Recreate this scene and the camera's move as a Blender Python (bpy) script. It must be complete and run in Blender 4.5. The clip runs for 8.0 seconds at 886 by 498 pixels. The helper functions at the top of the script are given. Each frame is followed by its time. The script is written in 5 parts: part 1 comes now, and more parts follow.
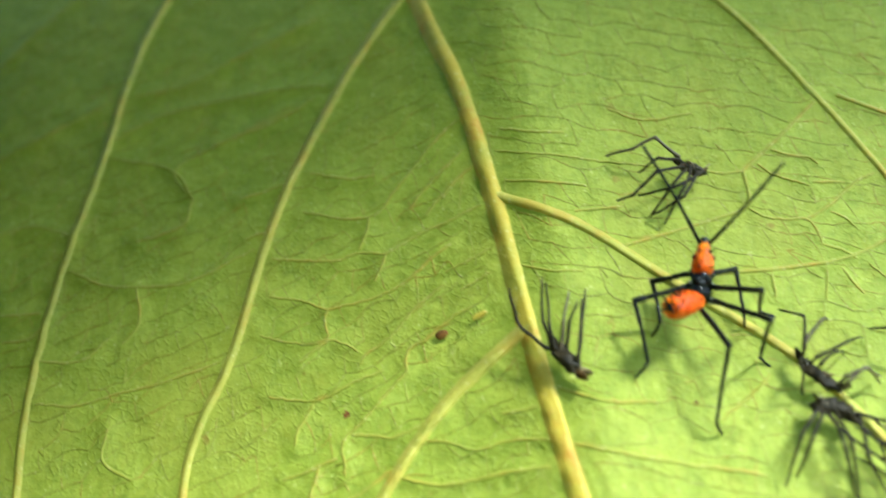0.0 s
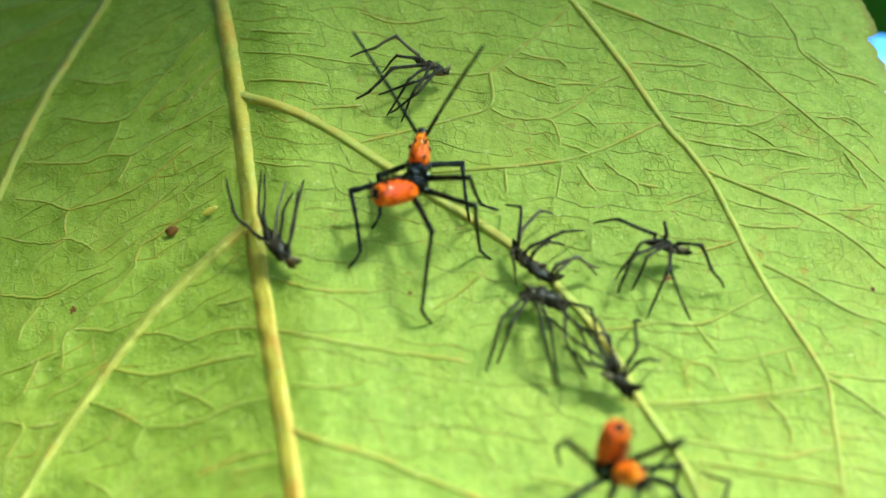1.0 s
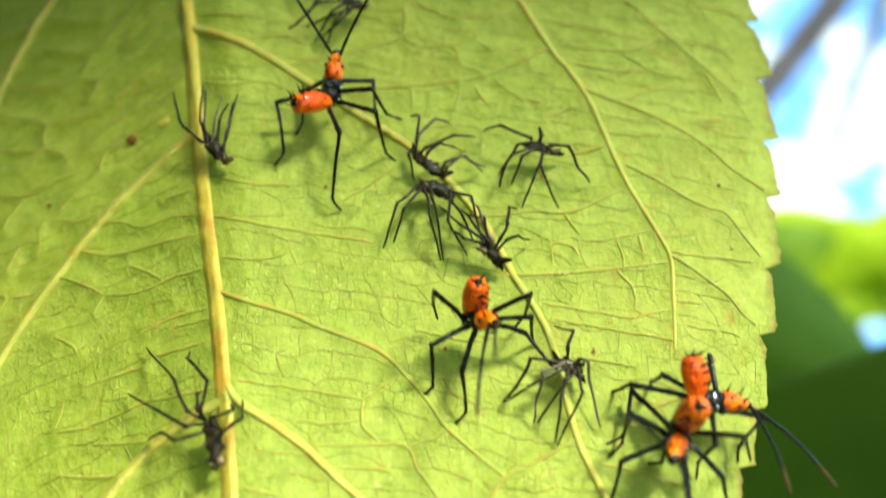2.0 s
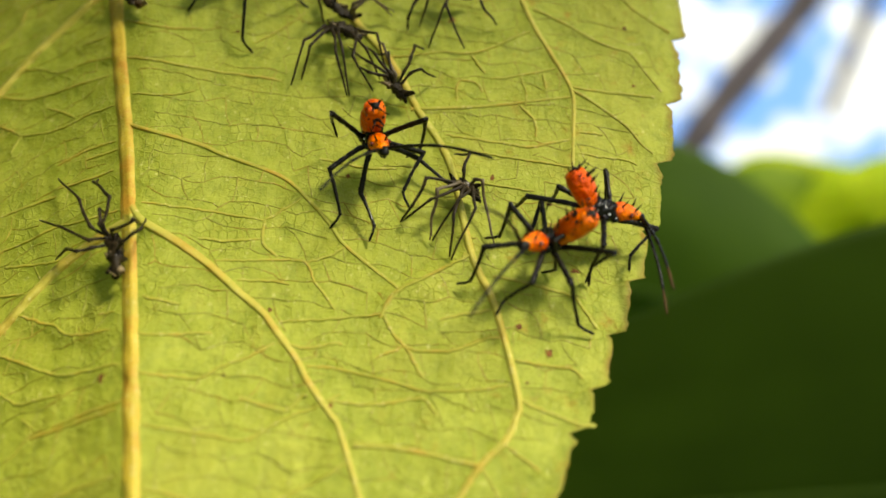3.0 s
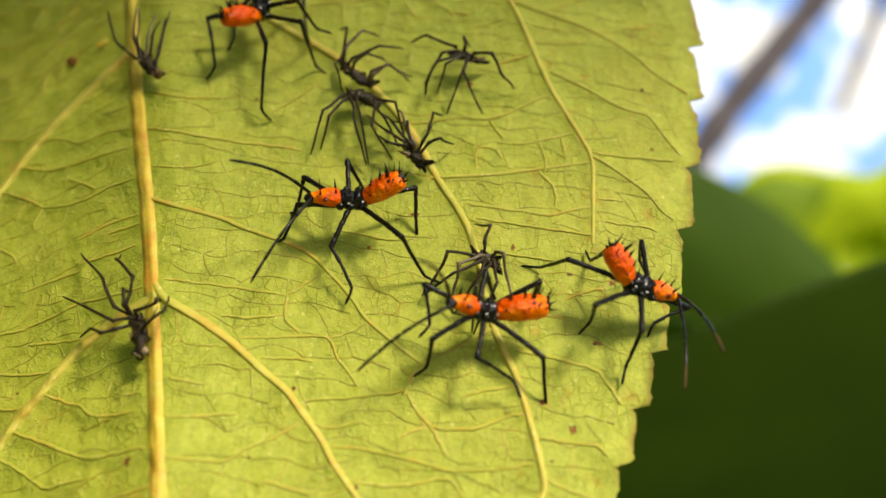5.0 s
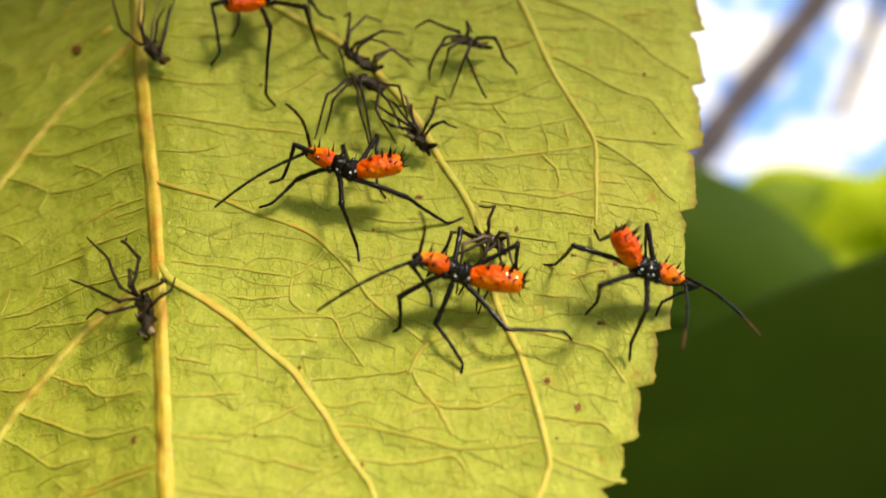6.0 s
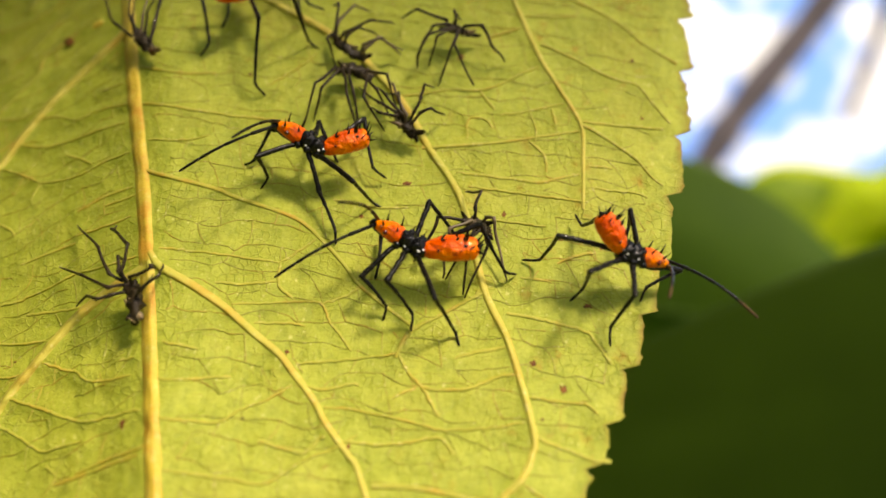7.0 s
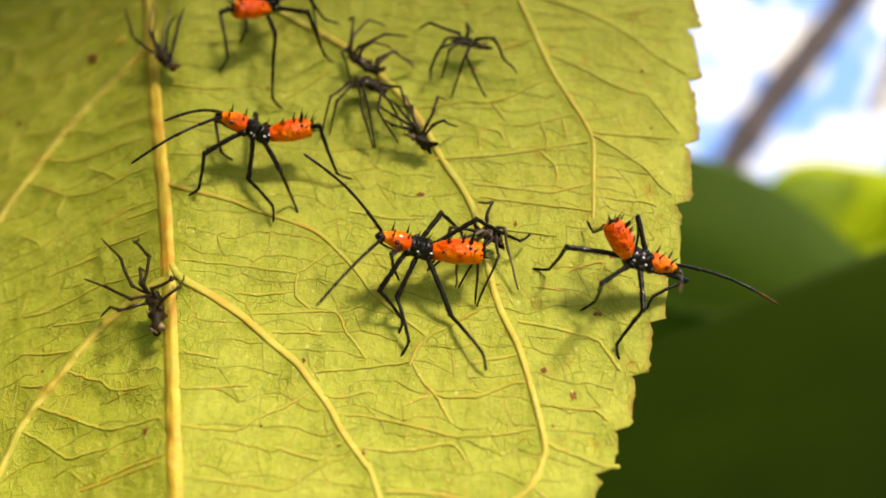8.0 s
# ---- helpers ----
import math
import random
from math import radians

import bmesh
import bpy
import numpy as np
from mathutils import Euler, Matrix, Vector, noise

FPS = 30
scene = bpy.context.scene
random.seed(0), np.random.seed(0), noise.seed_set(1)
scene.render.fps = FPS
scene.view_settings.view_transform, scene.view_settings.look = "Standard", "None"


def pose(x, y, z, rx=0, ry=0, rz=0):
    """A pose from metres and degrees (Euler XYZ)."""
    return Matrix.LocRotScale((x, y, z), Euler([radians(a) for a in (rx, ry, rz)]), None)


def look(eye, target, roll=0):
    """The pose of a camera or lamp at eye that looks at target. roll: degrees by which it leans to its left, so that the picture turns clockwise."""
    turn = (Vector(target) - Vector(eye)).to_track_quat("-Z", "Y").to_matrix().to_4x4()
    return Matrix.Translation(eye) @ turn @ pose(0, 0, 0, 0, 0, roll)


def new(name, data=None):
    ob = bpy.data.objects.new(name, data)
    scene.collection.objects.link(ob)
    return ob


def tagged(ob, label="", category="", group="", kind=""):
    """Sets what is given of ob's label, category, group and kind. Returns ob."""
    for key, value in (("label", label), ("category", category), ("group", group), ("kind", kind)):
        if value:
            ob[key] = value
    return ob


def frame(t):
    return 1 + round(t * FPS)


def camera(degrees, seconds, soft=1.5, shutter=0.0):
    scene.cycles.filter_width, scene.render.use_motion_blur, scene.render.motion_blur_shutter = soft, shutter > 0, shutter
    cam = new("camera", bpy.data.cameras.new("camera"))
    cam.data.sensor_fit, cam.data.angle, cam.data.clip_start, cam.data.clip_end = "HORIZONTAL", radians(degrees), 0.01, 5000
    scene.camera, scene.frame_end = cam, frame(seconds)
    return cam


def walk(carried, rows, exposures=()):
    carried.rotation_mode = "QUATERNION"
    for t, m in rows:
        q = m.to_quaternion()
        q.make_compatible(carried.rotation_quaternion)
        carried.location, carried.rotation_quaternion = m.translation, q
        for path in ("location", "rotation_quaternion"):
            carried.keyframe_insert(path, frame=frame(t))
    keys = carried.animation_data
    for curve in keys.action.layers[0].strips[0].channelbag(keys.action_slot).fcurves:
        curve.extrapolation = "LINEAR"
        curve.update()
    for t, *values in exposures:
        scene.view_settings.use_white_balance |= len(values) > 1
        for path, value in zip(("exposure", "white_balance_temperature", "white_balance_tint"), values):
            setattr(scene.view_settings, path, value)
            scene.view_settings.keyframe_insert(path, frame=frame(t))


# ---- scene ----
MM = 0.001


def view(x, y, z, yaw, pitch, roll):
    """A camera pose from millimetres and degrees: yaw to the left of +y, pitch upwards."""
    a, b = radians(yaw), radians(pitch)
    eye = Vector((x, y, z)) * MM
    return look(eye, eye + Vector((-math.sin(a) * math.cos(b), math.cos(a) * math.cos(b), math.sin(b))), roll)


# ---- camera: seconds, eye in mm, yaw, pitch, roll in degrees ----
cam = camera(43.93, 8.0, soft=1.6, shutter=0.2)
cam.data.dof.use_dof = True
cam.data.dof.focus_distance = 84 * MM
cam.data.dof.aperture_fstop = 18.0
PATH = [
    (0.0, -35.70, -94.64, 21.74, -1.40, 1.85, 1.38),
    (0.1, -33.13, -95.75, 20.28, -1.48, 1.90, 1.62),
    (0.2, -30.32, -95.84, 20.42, -1.54, 2.15, 1.68),
    (0.3, -28.30, -96.78, 20.14, -1.61, 2.33, 1.80),
    (0.4, -26.80, -97.34, 18.70, -1.69, 2.49, 1.94),
    (0.5, -25.16, -97.28, 16.61, -1.71, 2.86, 1.88),
    (0.6, -23.28, -96.72, 16.15, -1.82, 2.61, 1.81),
    (0.7, -22.31, -96.75, 15.83, -1.97, 2.22, 1.87),
    (0.8, -20.44, -95.71, 15.42, -2.10, 1.96, 1.81),
    (0.9, -17.98, -95.89, 14.48, -2.13, 1.78, 1.66),
    (1.0, -16.85, -94.44, 15.06, -2.27, 1.53, 1.59),
    (1.1, -16.70, -95.16, 15.06, -2.37, 1.66, 1.74),
    (1.2, -17.46, -93.58, 13.19, -2.47, 1.93, 1.74),
    (1.3, -16.85, -95.54, 13.61, -1.92, 1.75, 1.67),
    (1.4, -15.41, -97.33, 12.21, -1.34, 1.62, 1.53),
    (1.5, -11.87, -99.18, 11.49, -0.75, 1.51, 1.38),
    (1.6, -8.34, -101.68, 11.86, -0.71, 1.41, 1.32),
    (1.7, -7.99, -104.30, 13.13, -0.64, 1.33, 1.23),
    (1.8, -8.26, -106.70, 12.60, -0.61, 1.20, 1.20),
    (1.9, -7.91, -107.92, 11.20, -0.78, 0.98, 1.42),
    (2.0, -7.65, -109.36, 7.93, -0.92, 0.77, 1.61),
    (2.1, -6.68, -108.70, 4.85, -0.88, 0.83, 1.63),
    (2.2, -5.40, -109.86, 1.92, -0.82, 0.82, 1.75),
    (3.3, 1.75, -111.69, -4.26, -0.51, -0.53, 0.89),
    (3.4, 2.26, -110.89, -4.75, -0.43, -0.39, 0.82),
    (3.5, 2.83, -111.38, -5.27, -0.30, -0.25, 0.78),
    (3.6, 2.73, -111.37, -5.10, -0.30, -0.24, 0.74),
    (3.7, 2.36, -111.24, -4.90, -0.31, -0.23, 0.69),
    (3.8, 2.21, -109.94, -3.45, -0.38, -0.22, 0.60),
    (3.9, 2.32, -110.72, -1.88, -0.36, -0.20, 0.53),
    (4.0, 2.95, -110.55, -0.22, -0.38, -0.19, 0.47),
    (4.1, 3.89, -112.49, 0.96, -0.26, -0.02, 0.47),
    (4.2, 2.26, -111.06, 3.27, -0.34, -0.04, 0.49),
    (4.3, 1.15, -110.96, 5.35, -0.34, 0.04, 0.50),
    (4.4, 0.49, -111.24, 6.96, -0.31, 0.12, 0.52),
    (4.5, 0.42, -111.42, 4.17, -0.30, 0.18, 0.53),
    (4.6, 0.79, -111.94, 3.35, -0.23, -0.13, 0.52),
    (4.7, -0.29, -111.67, 2.33, -0.20, -0.43, 0.51),
    (5.8, -0.39, -112.30, 1.15, 0.12, 0.78, 0.06),
    (5.9, -0.44, -111.93, 0.78, 0.03, 0.43, 0.16),
    (6.0, -0.61, -112.23, -0.17, -0.09, 0.14, 0.21),
    (6.1, -0.74, -111.44, -1.57, -0.16, 0.11, 0.14),
    (6.2, -0.70, -111.70, -1.43, -0.16, 0.10, 0.08),
    (6.3, -0.48, -112.13, -0.77, -0.08, 0.07, 0.06),
    (6.4, -0.37, -112.35, -0.45, -0.02, 0.02, 0.04),
    (6.5, 0.00, -112.50, 0.00, 0.00, 0.00, -0.00),
    (6.6, -0.01, -112.13, -1.19, 0.03, 0.09, -0.07),
    (6.7, 0.56, -112.73, -1.25, 0.15, 0.19, -0.11),
    (6.8, 1.13, -112.54, -1.66, 0.28, 0.24, -0.11),
    (6.9, 1.36, -112.84, -1.19, 0.30, 0.38, -0.22),
    (7.0, 1.13, -112.60, -1.74, 0.43, 0.43, -0.22),
    (7.1, 0.49, -111.64, -1.95, 0.47, 0.34, -0.25),
    (7.2, 0.43, -113.52, -2.19, 0.66, 0.32, -0.30),
    (7.3, 1.15, -113.72, -2.33, 0.80, 0.23, -0.30),
    (7.4, 2.80, -112.88, -1.99, 0.81, 0.16, -0.36),
    (7.5, 2.80, -112.88, -1.79, 0.90, 0.09, -0.39),
    (7.6, 2.40, -112.46, -0.97, 0.98, 0.16, -0.48),
    (7.7, 2.38, -115.01, -1.54, 1.42, 0.20, -0.45),
    (7.8, 2.20, -114.61, -0.99, 1.56, 0.23, -0.50),
    (7.9, 2.27, -114.88, -1.52, 1.69, 0.31, -0.59),
    (8.0, 2.25, -114.60, -0.88, 1.82, 0.36, -0.65),
]
# seconds, stops, kelvin, tint
EXPOSURES = [(0.0, 1.82, 5450, -12), (0.5, 1.57, 5400, -16), (1.0, 1.47, 5050, -24), (1.5, 1.43, 5000, -24), (2.0, 1.42, 6100, -13), (2.6, 0.95, 7100, 0), (3.5, 0.51, 7400, 3), (4.0, 0.48, 7400, 2), (4.5, 0.84, 7400, 5), (6.0, 0.84, 7600, 13), (8.0, 0.88, 7900, 15)]
walk(cam, [(t, view(*row)) for t, *row in PATH], EXPOSURES)

# ---- world and sun ----
SUN_DIR = Vector((0.42, -0.44, 0.79)).normalized()
world = bpy.data.worlds.new("sky")
scene.world = world
world.use_nodes = True
wn, wl = world.node_tree.nodes, world.node_tree.links
sky = wn.new("ShaderNodeTexSky")
sky.sky_type = "NISHITA"
sky.sun_disc = False
sky.sun_elevation = math.asin(SUN_DIR.z)
sky.sun_rotation = math.atan2(SUN_DIR.x, SUN_DIR.y)
sky.air_density, sky.dust_density = 1.0, 2.0
wl.new(sky.outputs[0], wn["Background"].inputs[0])
wn["Background"].inputs[1].default_value = 0.105
sun = new("sun", bpy.data.lights.new("sun", "SUN"))
sun.data.energy, sun.data.angle, sun.data.color = 3.5, radians(12), (1.0, 0.95, 0.86)
sun.matrix_world = look(SUN_DIR * 0.5, (0, 0, 0))


# ---- materials ----
class Nodes:
    """A small builder of node materials."""

    def __init__(self, name):
        self.mat = bpy.data.materials.new(name)
        self.mat.use_nodes = True
        self.n, self.l = self.mat.node_tree.nodes, self.mat.node_tree.links
        self.bsdf, self.out = self.n["Principled BSDF"], self.n["Material Output"]

    def node(self, kind, **values):
        made = self.n.new("ShaderNode" + kind)
        for key, value in values.items():
            made.inputs[key.replace("_", " ")].default_value = value
        return made

    def link(self, a, b):
        self.l.new(a, b)

    def coords(self, scale=(1, 1, 1)):
        tex, mapping = self.n.new("ShaderNodeTexCoord"), self.n.new("ShaderNodeMapping")
        mapping.inputs["Scale"].default_value = scale
        self.link(tex.outputs["Object"], mapping.inputs[0])
        return mapping.outputs[0]

    def noise(self, scale, detail=4.0, at=None, rough=0.55):
        made = self.node("TexNoise", Scale=scale, Detail=detail, Roughness=rough)
        self.link(at or self.coords(), made.inputs["Vector"])
        return made.outputs["Fac"]

    def ramp(self, fac, *stops):
        made = self.n.new("ShaderNodeValToRGB")
        ramp = made.color_ramp
        while len(ramp.elements) < len(stops):
            ramp.elements.new(0.5)
        for element, (place, colour) in zip(ramp.elements, stops):
            element.position, element.color = place, (*colour, 1) if len(colour) == 3 else colour
        self.link(fac, made.inputs[0])
        return made.outputs[0]

    def mix(self, fac, a, b, mode="MIX"):
        made = self.n.new("ShaderNodeMix")
        made.data_type, made.blend_type = "RGBA", mode
        for value, socket in ((fac, 0), (a, 6), (b, 7)):
            if isinstance(value, (int, float)):
                made.inputs[socket].default_value = value
            elif isinstance(value, tuple):
                made.inputs[socket].default_value = (*value, 1)
            else:
                self.link(value, made.inputs[socket])
        return made.outputs[2]

    def maths(self, op, a, b=0.0):
        made = self.n.new("ShaderNodeMath")
        made.operation = op
        for value, socket in ((a, 0), (b, 1)):
            if isinstance(value, (int, float)):
                made.inputs[socket].default_value = value
            else:
                self.link(value, made.inputs[socket])
        return made.outputs[0]

    def bump(self, height, strength, distance, under=None):
        made = self.node("Bump", Strength=strength, Distance=distance)
        self.link(height, made.inputs["Height"])
        if under:
            self.link(under, made.inputs["Normal"])
        return made.outputs[0]

    def set(self, **values):
        for key, value in values.items():
            socket = self.bsdf.inputs[key.replace("_", " ")]
            if isinstance(value, (int, float)):
                socket.default_value = value
            elif isinstance(value, tuple):
                socket.default_value = (*value, 1)
            else:
                self.link(value, socket)
        return self

    def see_through(self, colour, share):
        """Adds light that passes through a thin leaf."""
        back = self.n.new("ShaderNodeBsdfTranslucent")
        if isinstance(colour, tuple):
            back.inputs[0].default_value = (*colour, 1)
        else:
            self.link(colour, back.inputs[0])
        both = self.n.new("ShaderNodeMixShader")
        both.inputs[0].default_value = share
        self.link(self.bsdf.outputs[0], both.inputs[1])
        self.link(back.outputs[0], both.inputs[2])
        self.link(both.outputs[0], self.out.inputs[0])
        return self


def leaf_blade_material():
    m = Nodes("leaf_underside")
    at = m.coords((1, 0.35, 1))
    warp = m.node("TexNoise", Scale=600.0, Detail=3.0)
    m.link(at, warp.inputs["Vector"])
    off = m.n.new("ShaderNodeVectorMath")
    off.operation = "SCALE"
    m.link(warp.outputs["Color"], off.inputs[0])
    off.inputs["Scale"].default_value = 0.0004
    add = m.n.new("ShaderNodeVectorMath")
    add.operation = "ADD"
    m.link(at, add.inputs[0])
    m.link(off.outputs[0], add.inputs[1])

    def lines(scale, thin):
        made = m.node("TexVoronoi", Scale=scale, Randomness=0.8)
        made.feature = "DISTANCE_TO_EDGE"
        m.link(add.outputs[0], made.inputs["Vector"])
        return m.ramp(made.outputs["Distance"], (0.0, (1, 1, 1)), (thin * 0.4, (0.75, 0.75, 0.75)), (thin, (0, 0, 0)))

    def blots(scale, low, high, detail=3.0):
        return m.ramp(m.noise(scale, detail, at, 0.6), (low, (0, 0, 0)), (high, (1, 1, 1)))

    fine = m.maths("MULTIPLY", lines(1500.0, 0.09), blots(300.0, 0.4, 0.6))
    mesh = lines(2300.0, 0.3)
    grain = m.noise(1400.0, 5.0, at, 0.7)
    base = m.ramp(m.noise(45.0, 3.0, at), (0.3, (0.29, 0.338, 0.025)), (0.7, (0.372, 0.4, 0.034)))
    base = m.mix(m.maths("MULTIPLY", blots(560.0, 0.42, 0.62), 0.6), base, (0.475, 0.5, 0.06))
    base = m.mix(m.maths("MULTIPLY", mesh, 0.3), base, (0.52, 0.52, 0.075))
    base = m.mix(m.ramp(grain, (0.36, (0.45, 0.45, 0.45)), (0.54, (0, 0, 0))), base, (0.17, 0.215, 0.018))
    # tiny yellowish highlights of the blade, painted as pale flecks
    base = m.mix(m.maths("MULTIPLY", blots(2600.0, 0.66, 0.72, 2.0), 0.7), base, (0.7, 0.66, 0.2))
    base = m.mix(m.maths("MULTIPLY", fine, 0.3), base, (0.15, 0.17, 0.012))
    base = m.mix(m.maths("MULTIPLY", blots(110.0, 0.5, 0.72), 0.28), base, (0.46, 0.38, 0.045))
    # orange-brown blotches, most of them towards the margin
    split = m.n.new("ShaderNodeSeparateXYZ")
    m.link(at, split.inputs[0])
    outer = m.ramp(m.maths("MULTIPLY", m.maths("ADD", split.outputs[0], 0.012), 33.0), (0.3, (0.2, 0.2, 0.2)), (0.75, (1, 1, 1)))
    stain = m.maths("MULTIPLY", blots(620.0, 0.57, 0.7, 5.0), blots(1700.0, 0.42, 0.58))
    base = m.mix(m.maths("MULTIPLY", m.maths("MULTIPLY", stain, outer), 0.8), base, (0.39, 0.19, 0.014))
    base = m.mix(m.maths("MULTIPLY", blots(420.0, 0.7, 0.75), 0.6), base, (0.27, 0.1, 0.02))
    rim = m.n.new("ShaderNodeAttribute")
    rim.attribute_name = "dry_rim"
    dry = m.maths("MULTIPLY", rim.outputs["Fac"], blots(240.0, 0.33, 0.55))
    base = m.mix(dry, base, (0.24, 0.12, 0.02))
    relief = m.maths("MULTIPLY", fine, 0.3)
    relief = m.maths("ADD", relief, m.maths("MULTIPLY", grain, 1.2))
    m.set(Base_Color=base, Roughness=0.52, Specular_IOR_Level=0.32, Normal=m.bump(relief, 1.0, 0.00018))
    return m.see_through((0.34, 0.48, 0.035), 0.3).mat


def vein_material(name, low, high, browned):
    m = Nodes(name)
    at = m.coords()
    c = m.ramp(m.noise(420.0, 5.0, at, 0.7), (0.3, low), (0.7, high))
    green = m.ramp(m.noise(260.0, 3.0, at), (0.45, (0, 0, 0)), (0.65, (1, 1, 1)))
    c = m.mix(m.maths("MULTIPLY", green, 0.55), c, (0.36, 0.38, 0.05))
    pale = m.ramp(m.noise(2600.0, 2.0, at), (0.6, (0, 0, 0)), (0.7, (1, 1, 1)))
    c = m.mix(m.maths("MULTIPLY", pale, 0.5), c, (0.72, 0.64, 0.25))
    brown = m.ramp(m.noise(300.0, 5.0, at, 0.7), (0.5, (0, 0, 0)), (0.64, (1, 1, 1)))
    c = m.mix(m.maths("MULTIPLY", brown, browned), c, (0.53, 0.25, 0.025))
    spot = m.ramp(m.noise(700.0, 3.0, at), (0.7, (0, 0, 0)), (0.75, (1, 1, 1)))
    c = m.mix(m.maths("MULTIPLY", spot, browned), c, (0.2, 0.07, 0.015))
    m.set(Base_Color=c, Roughness=0.5, Specular_IOR_Level=0.35, Normal=m.bump(m.noise(1500.0, 5.0, at, 0.7), 0.9, 0.00015))
    return m.see_through((0.5, 0.5, 0.06), 0.2).mat


def back_leaf_material(name, low, high, through_colour, share):
    m = Nodes(name)
    at = m.coords()
    c = m.ramp(m.noise(60.0, 3.0, at), (0.3, low), (0.7, high))
    m.set(Base_Color=c, Roughness=0.6, Specular_IOR_Level=0.2, Normal=m.bump(m.noise(500.0, 3.0, at), 0.4, 0.0002))
    return m.see_through(through_colour, share).mat


def plain_material(name, low, high, scale, rough, gloss=0.5, relief=0.3, depth=0.00003, coat=0.0):
    m = Nodes(name)
    at = m.coords()
    c = m.ramp(m.noise(scale, 4.0, at), (0.3, low), (0.7, high))
    m.set(Base_Color=c, Roughness=rough, Specular_IOR_Level=gloss, Normal=m.bump(m.noise(scale * 2.5, 3.0, at), relief, depth))
    m.set(Coat_Weight=coat, Coat_Roughness=0.06)
    return m.mat


def orange_material():
    """Thin wet-looking cuticle, mottled from deep red-orange to yellow-orange."""
    m = Nodes("orange_cuticle")
    at = m.coords()
    c = m.ramp(m.noise(520.0, 4.0, at, 0.6), (0.3, (0.56, 0.035, 0.0006)), (0.5, (0.84, 0.125, 0.0008)), (0.72, (0.95, 0.26, 0.002)))
    dark = m.ramp(m.noise(1300.0, 3.0, at, 0.6), (0.56, (0, 0, 0)), (0.66, (1, 1, 1)))
    c = m.mix(m.maths("MULTIPLY", dark, 0.7), c, (0.3, 0.018, 0.001))
    relief = m.maths("ADD", m.noise(1300.0, 3.0, at), m.maths("MULTIPLY", m.noise(3000.0, 2.0, at), 0.6))
    m.set(Base_Color=c, Roughness=0.3, Specular_IOR_Level=0.14, Normal=m.bump(relief, 0.9, 0.0004), Coat_Weight=0.42, Coat_Roughness=0.05)
    return m.see_through((0.9, 0.16, 0.002), 0.12).mat


BLADE = leaf_blade_material()
MIDRIB_SKIN = vein_material("midrib", (0.54, 0.38, 0.035), (0.67, 0.5, 0.06), 0.8)
VEIN = vein_material("leaf_vein", (0.43, 0.38, 0.05), (0.56, 0.48, 0.08), 0.42)
THIN_VEIN = vein_material("thin_leaf_vein", (0.29, 0.285, 0.026), (0.4, 0.37, 0.042), 0.5)
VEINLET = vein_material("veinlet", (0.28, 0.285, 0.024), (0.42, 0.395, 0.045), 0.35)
NET = vein_material("vein_net", (0.17, 0.19, 0.014), (0.29, 0.3, 0.025), 0.35)
FINE_NET = vein_material("fine_vein_net", (0.22, 0.26, 0.02), (0.32, 0.35, 0.03), 0.2)
# for the added leaves out of view that only block light
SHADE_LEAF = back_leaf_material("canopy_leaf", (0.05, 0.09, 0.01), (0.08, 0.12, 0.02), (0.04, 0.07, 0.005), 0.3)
# darker copy of the leaf green, with the shade put into its colour
SHADE_TONED_LEAF = back_leaf_material("shaded_leaf", (0.058, 0.105, 0.006), (0.072, 0.13, 0.008), (0.09, 0.18, 0.004), 0.4)
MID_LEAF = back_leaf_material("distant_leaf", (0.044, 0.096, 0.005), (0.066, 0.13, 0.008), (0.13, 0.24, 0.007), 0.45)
# foliage in a sunlit and a half-shade copy, the light put into the colours
SUN_TONED_LEAF = back_leaf_material("sunlit_foliage", (0.28, 0.38, 0.006), (0.46, 0.5, 0.012), (0.55, 0.74, 0.01), 0.5)
HALF_SHADE_LEAF = back_leaf_material("half_shade_foliage", (0.13, 0.22, 0.006), (0.22, 0.31, 0.01), (0.3, 0.46, 0.008), 0.45)
BARK = plain_material("bark", (0.07, 0.058, 0.062), (0.13, 0.11, 0.12), 30.0, 0.9, 0.2, 0.8, 0.002)
BLACK = plain_material("black_cuticle", (0.002, 0.0015, 0.001), (0.006, 0.005, 0.003), 900.0, 0.36, 0.15, 0.9, 0.00014, 0.12)
SHINY_BLACK = plain_material("shiny_black_cuticle", (0.002, 0.002, 0.002), (0.005, 0.004, 0.003), 900.0, 0.25, 0.12, 0.9, 0.0002, 0.3)
ORANGE = orange_material()
RED_SPOT = plain_material("dark_red_spot", (0.03, 0.003, 0.001), (0.14, 0.012, 0.002), 1500.0, 0.25, 0.5, 0.6, 0.0001)
STRAW = plain_material("straw_shed_cuticle", (0.04, 0.028, 0.013), (0.13, 0.095, 0.045), 900.0, 0.45, 0.4, 0.6, 0.00006)
# whitish colour standing in for small highlights on the wet cuticle
GLINT_PAINT = plain_material("painted_white_glint", (0.35, 0.34, 0.32), (0.7, 0.69, 0.66), 1500.0, 0.35, 0.4, 0.6, 0.0001)
BROWN_TIP = plain_material("brown_antenna_tip", (0.02, 0.011, 0.004), (0.08, 0.045, 0.014), 1200.0, 0.6, 0.1, 0.5, 0.00005)
HUSK = plain_material("shed_cuticle", (0.008, 0.006, 0.003), (0.036, 0.025, 0.011), 1600.0, 0.4, 0.12, 0.9, 0.00012, 0.08)
PALE_HUSK = plain_material("pale_shed_cuticle", (0.14, 0.09, 0.035), (0.45, 0.34, 0.19), 1500.0, 0.3, 0.4, 0.6, 0.00006, 0.1)
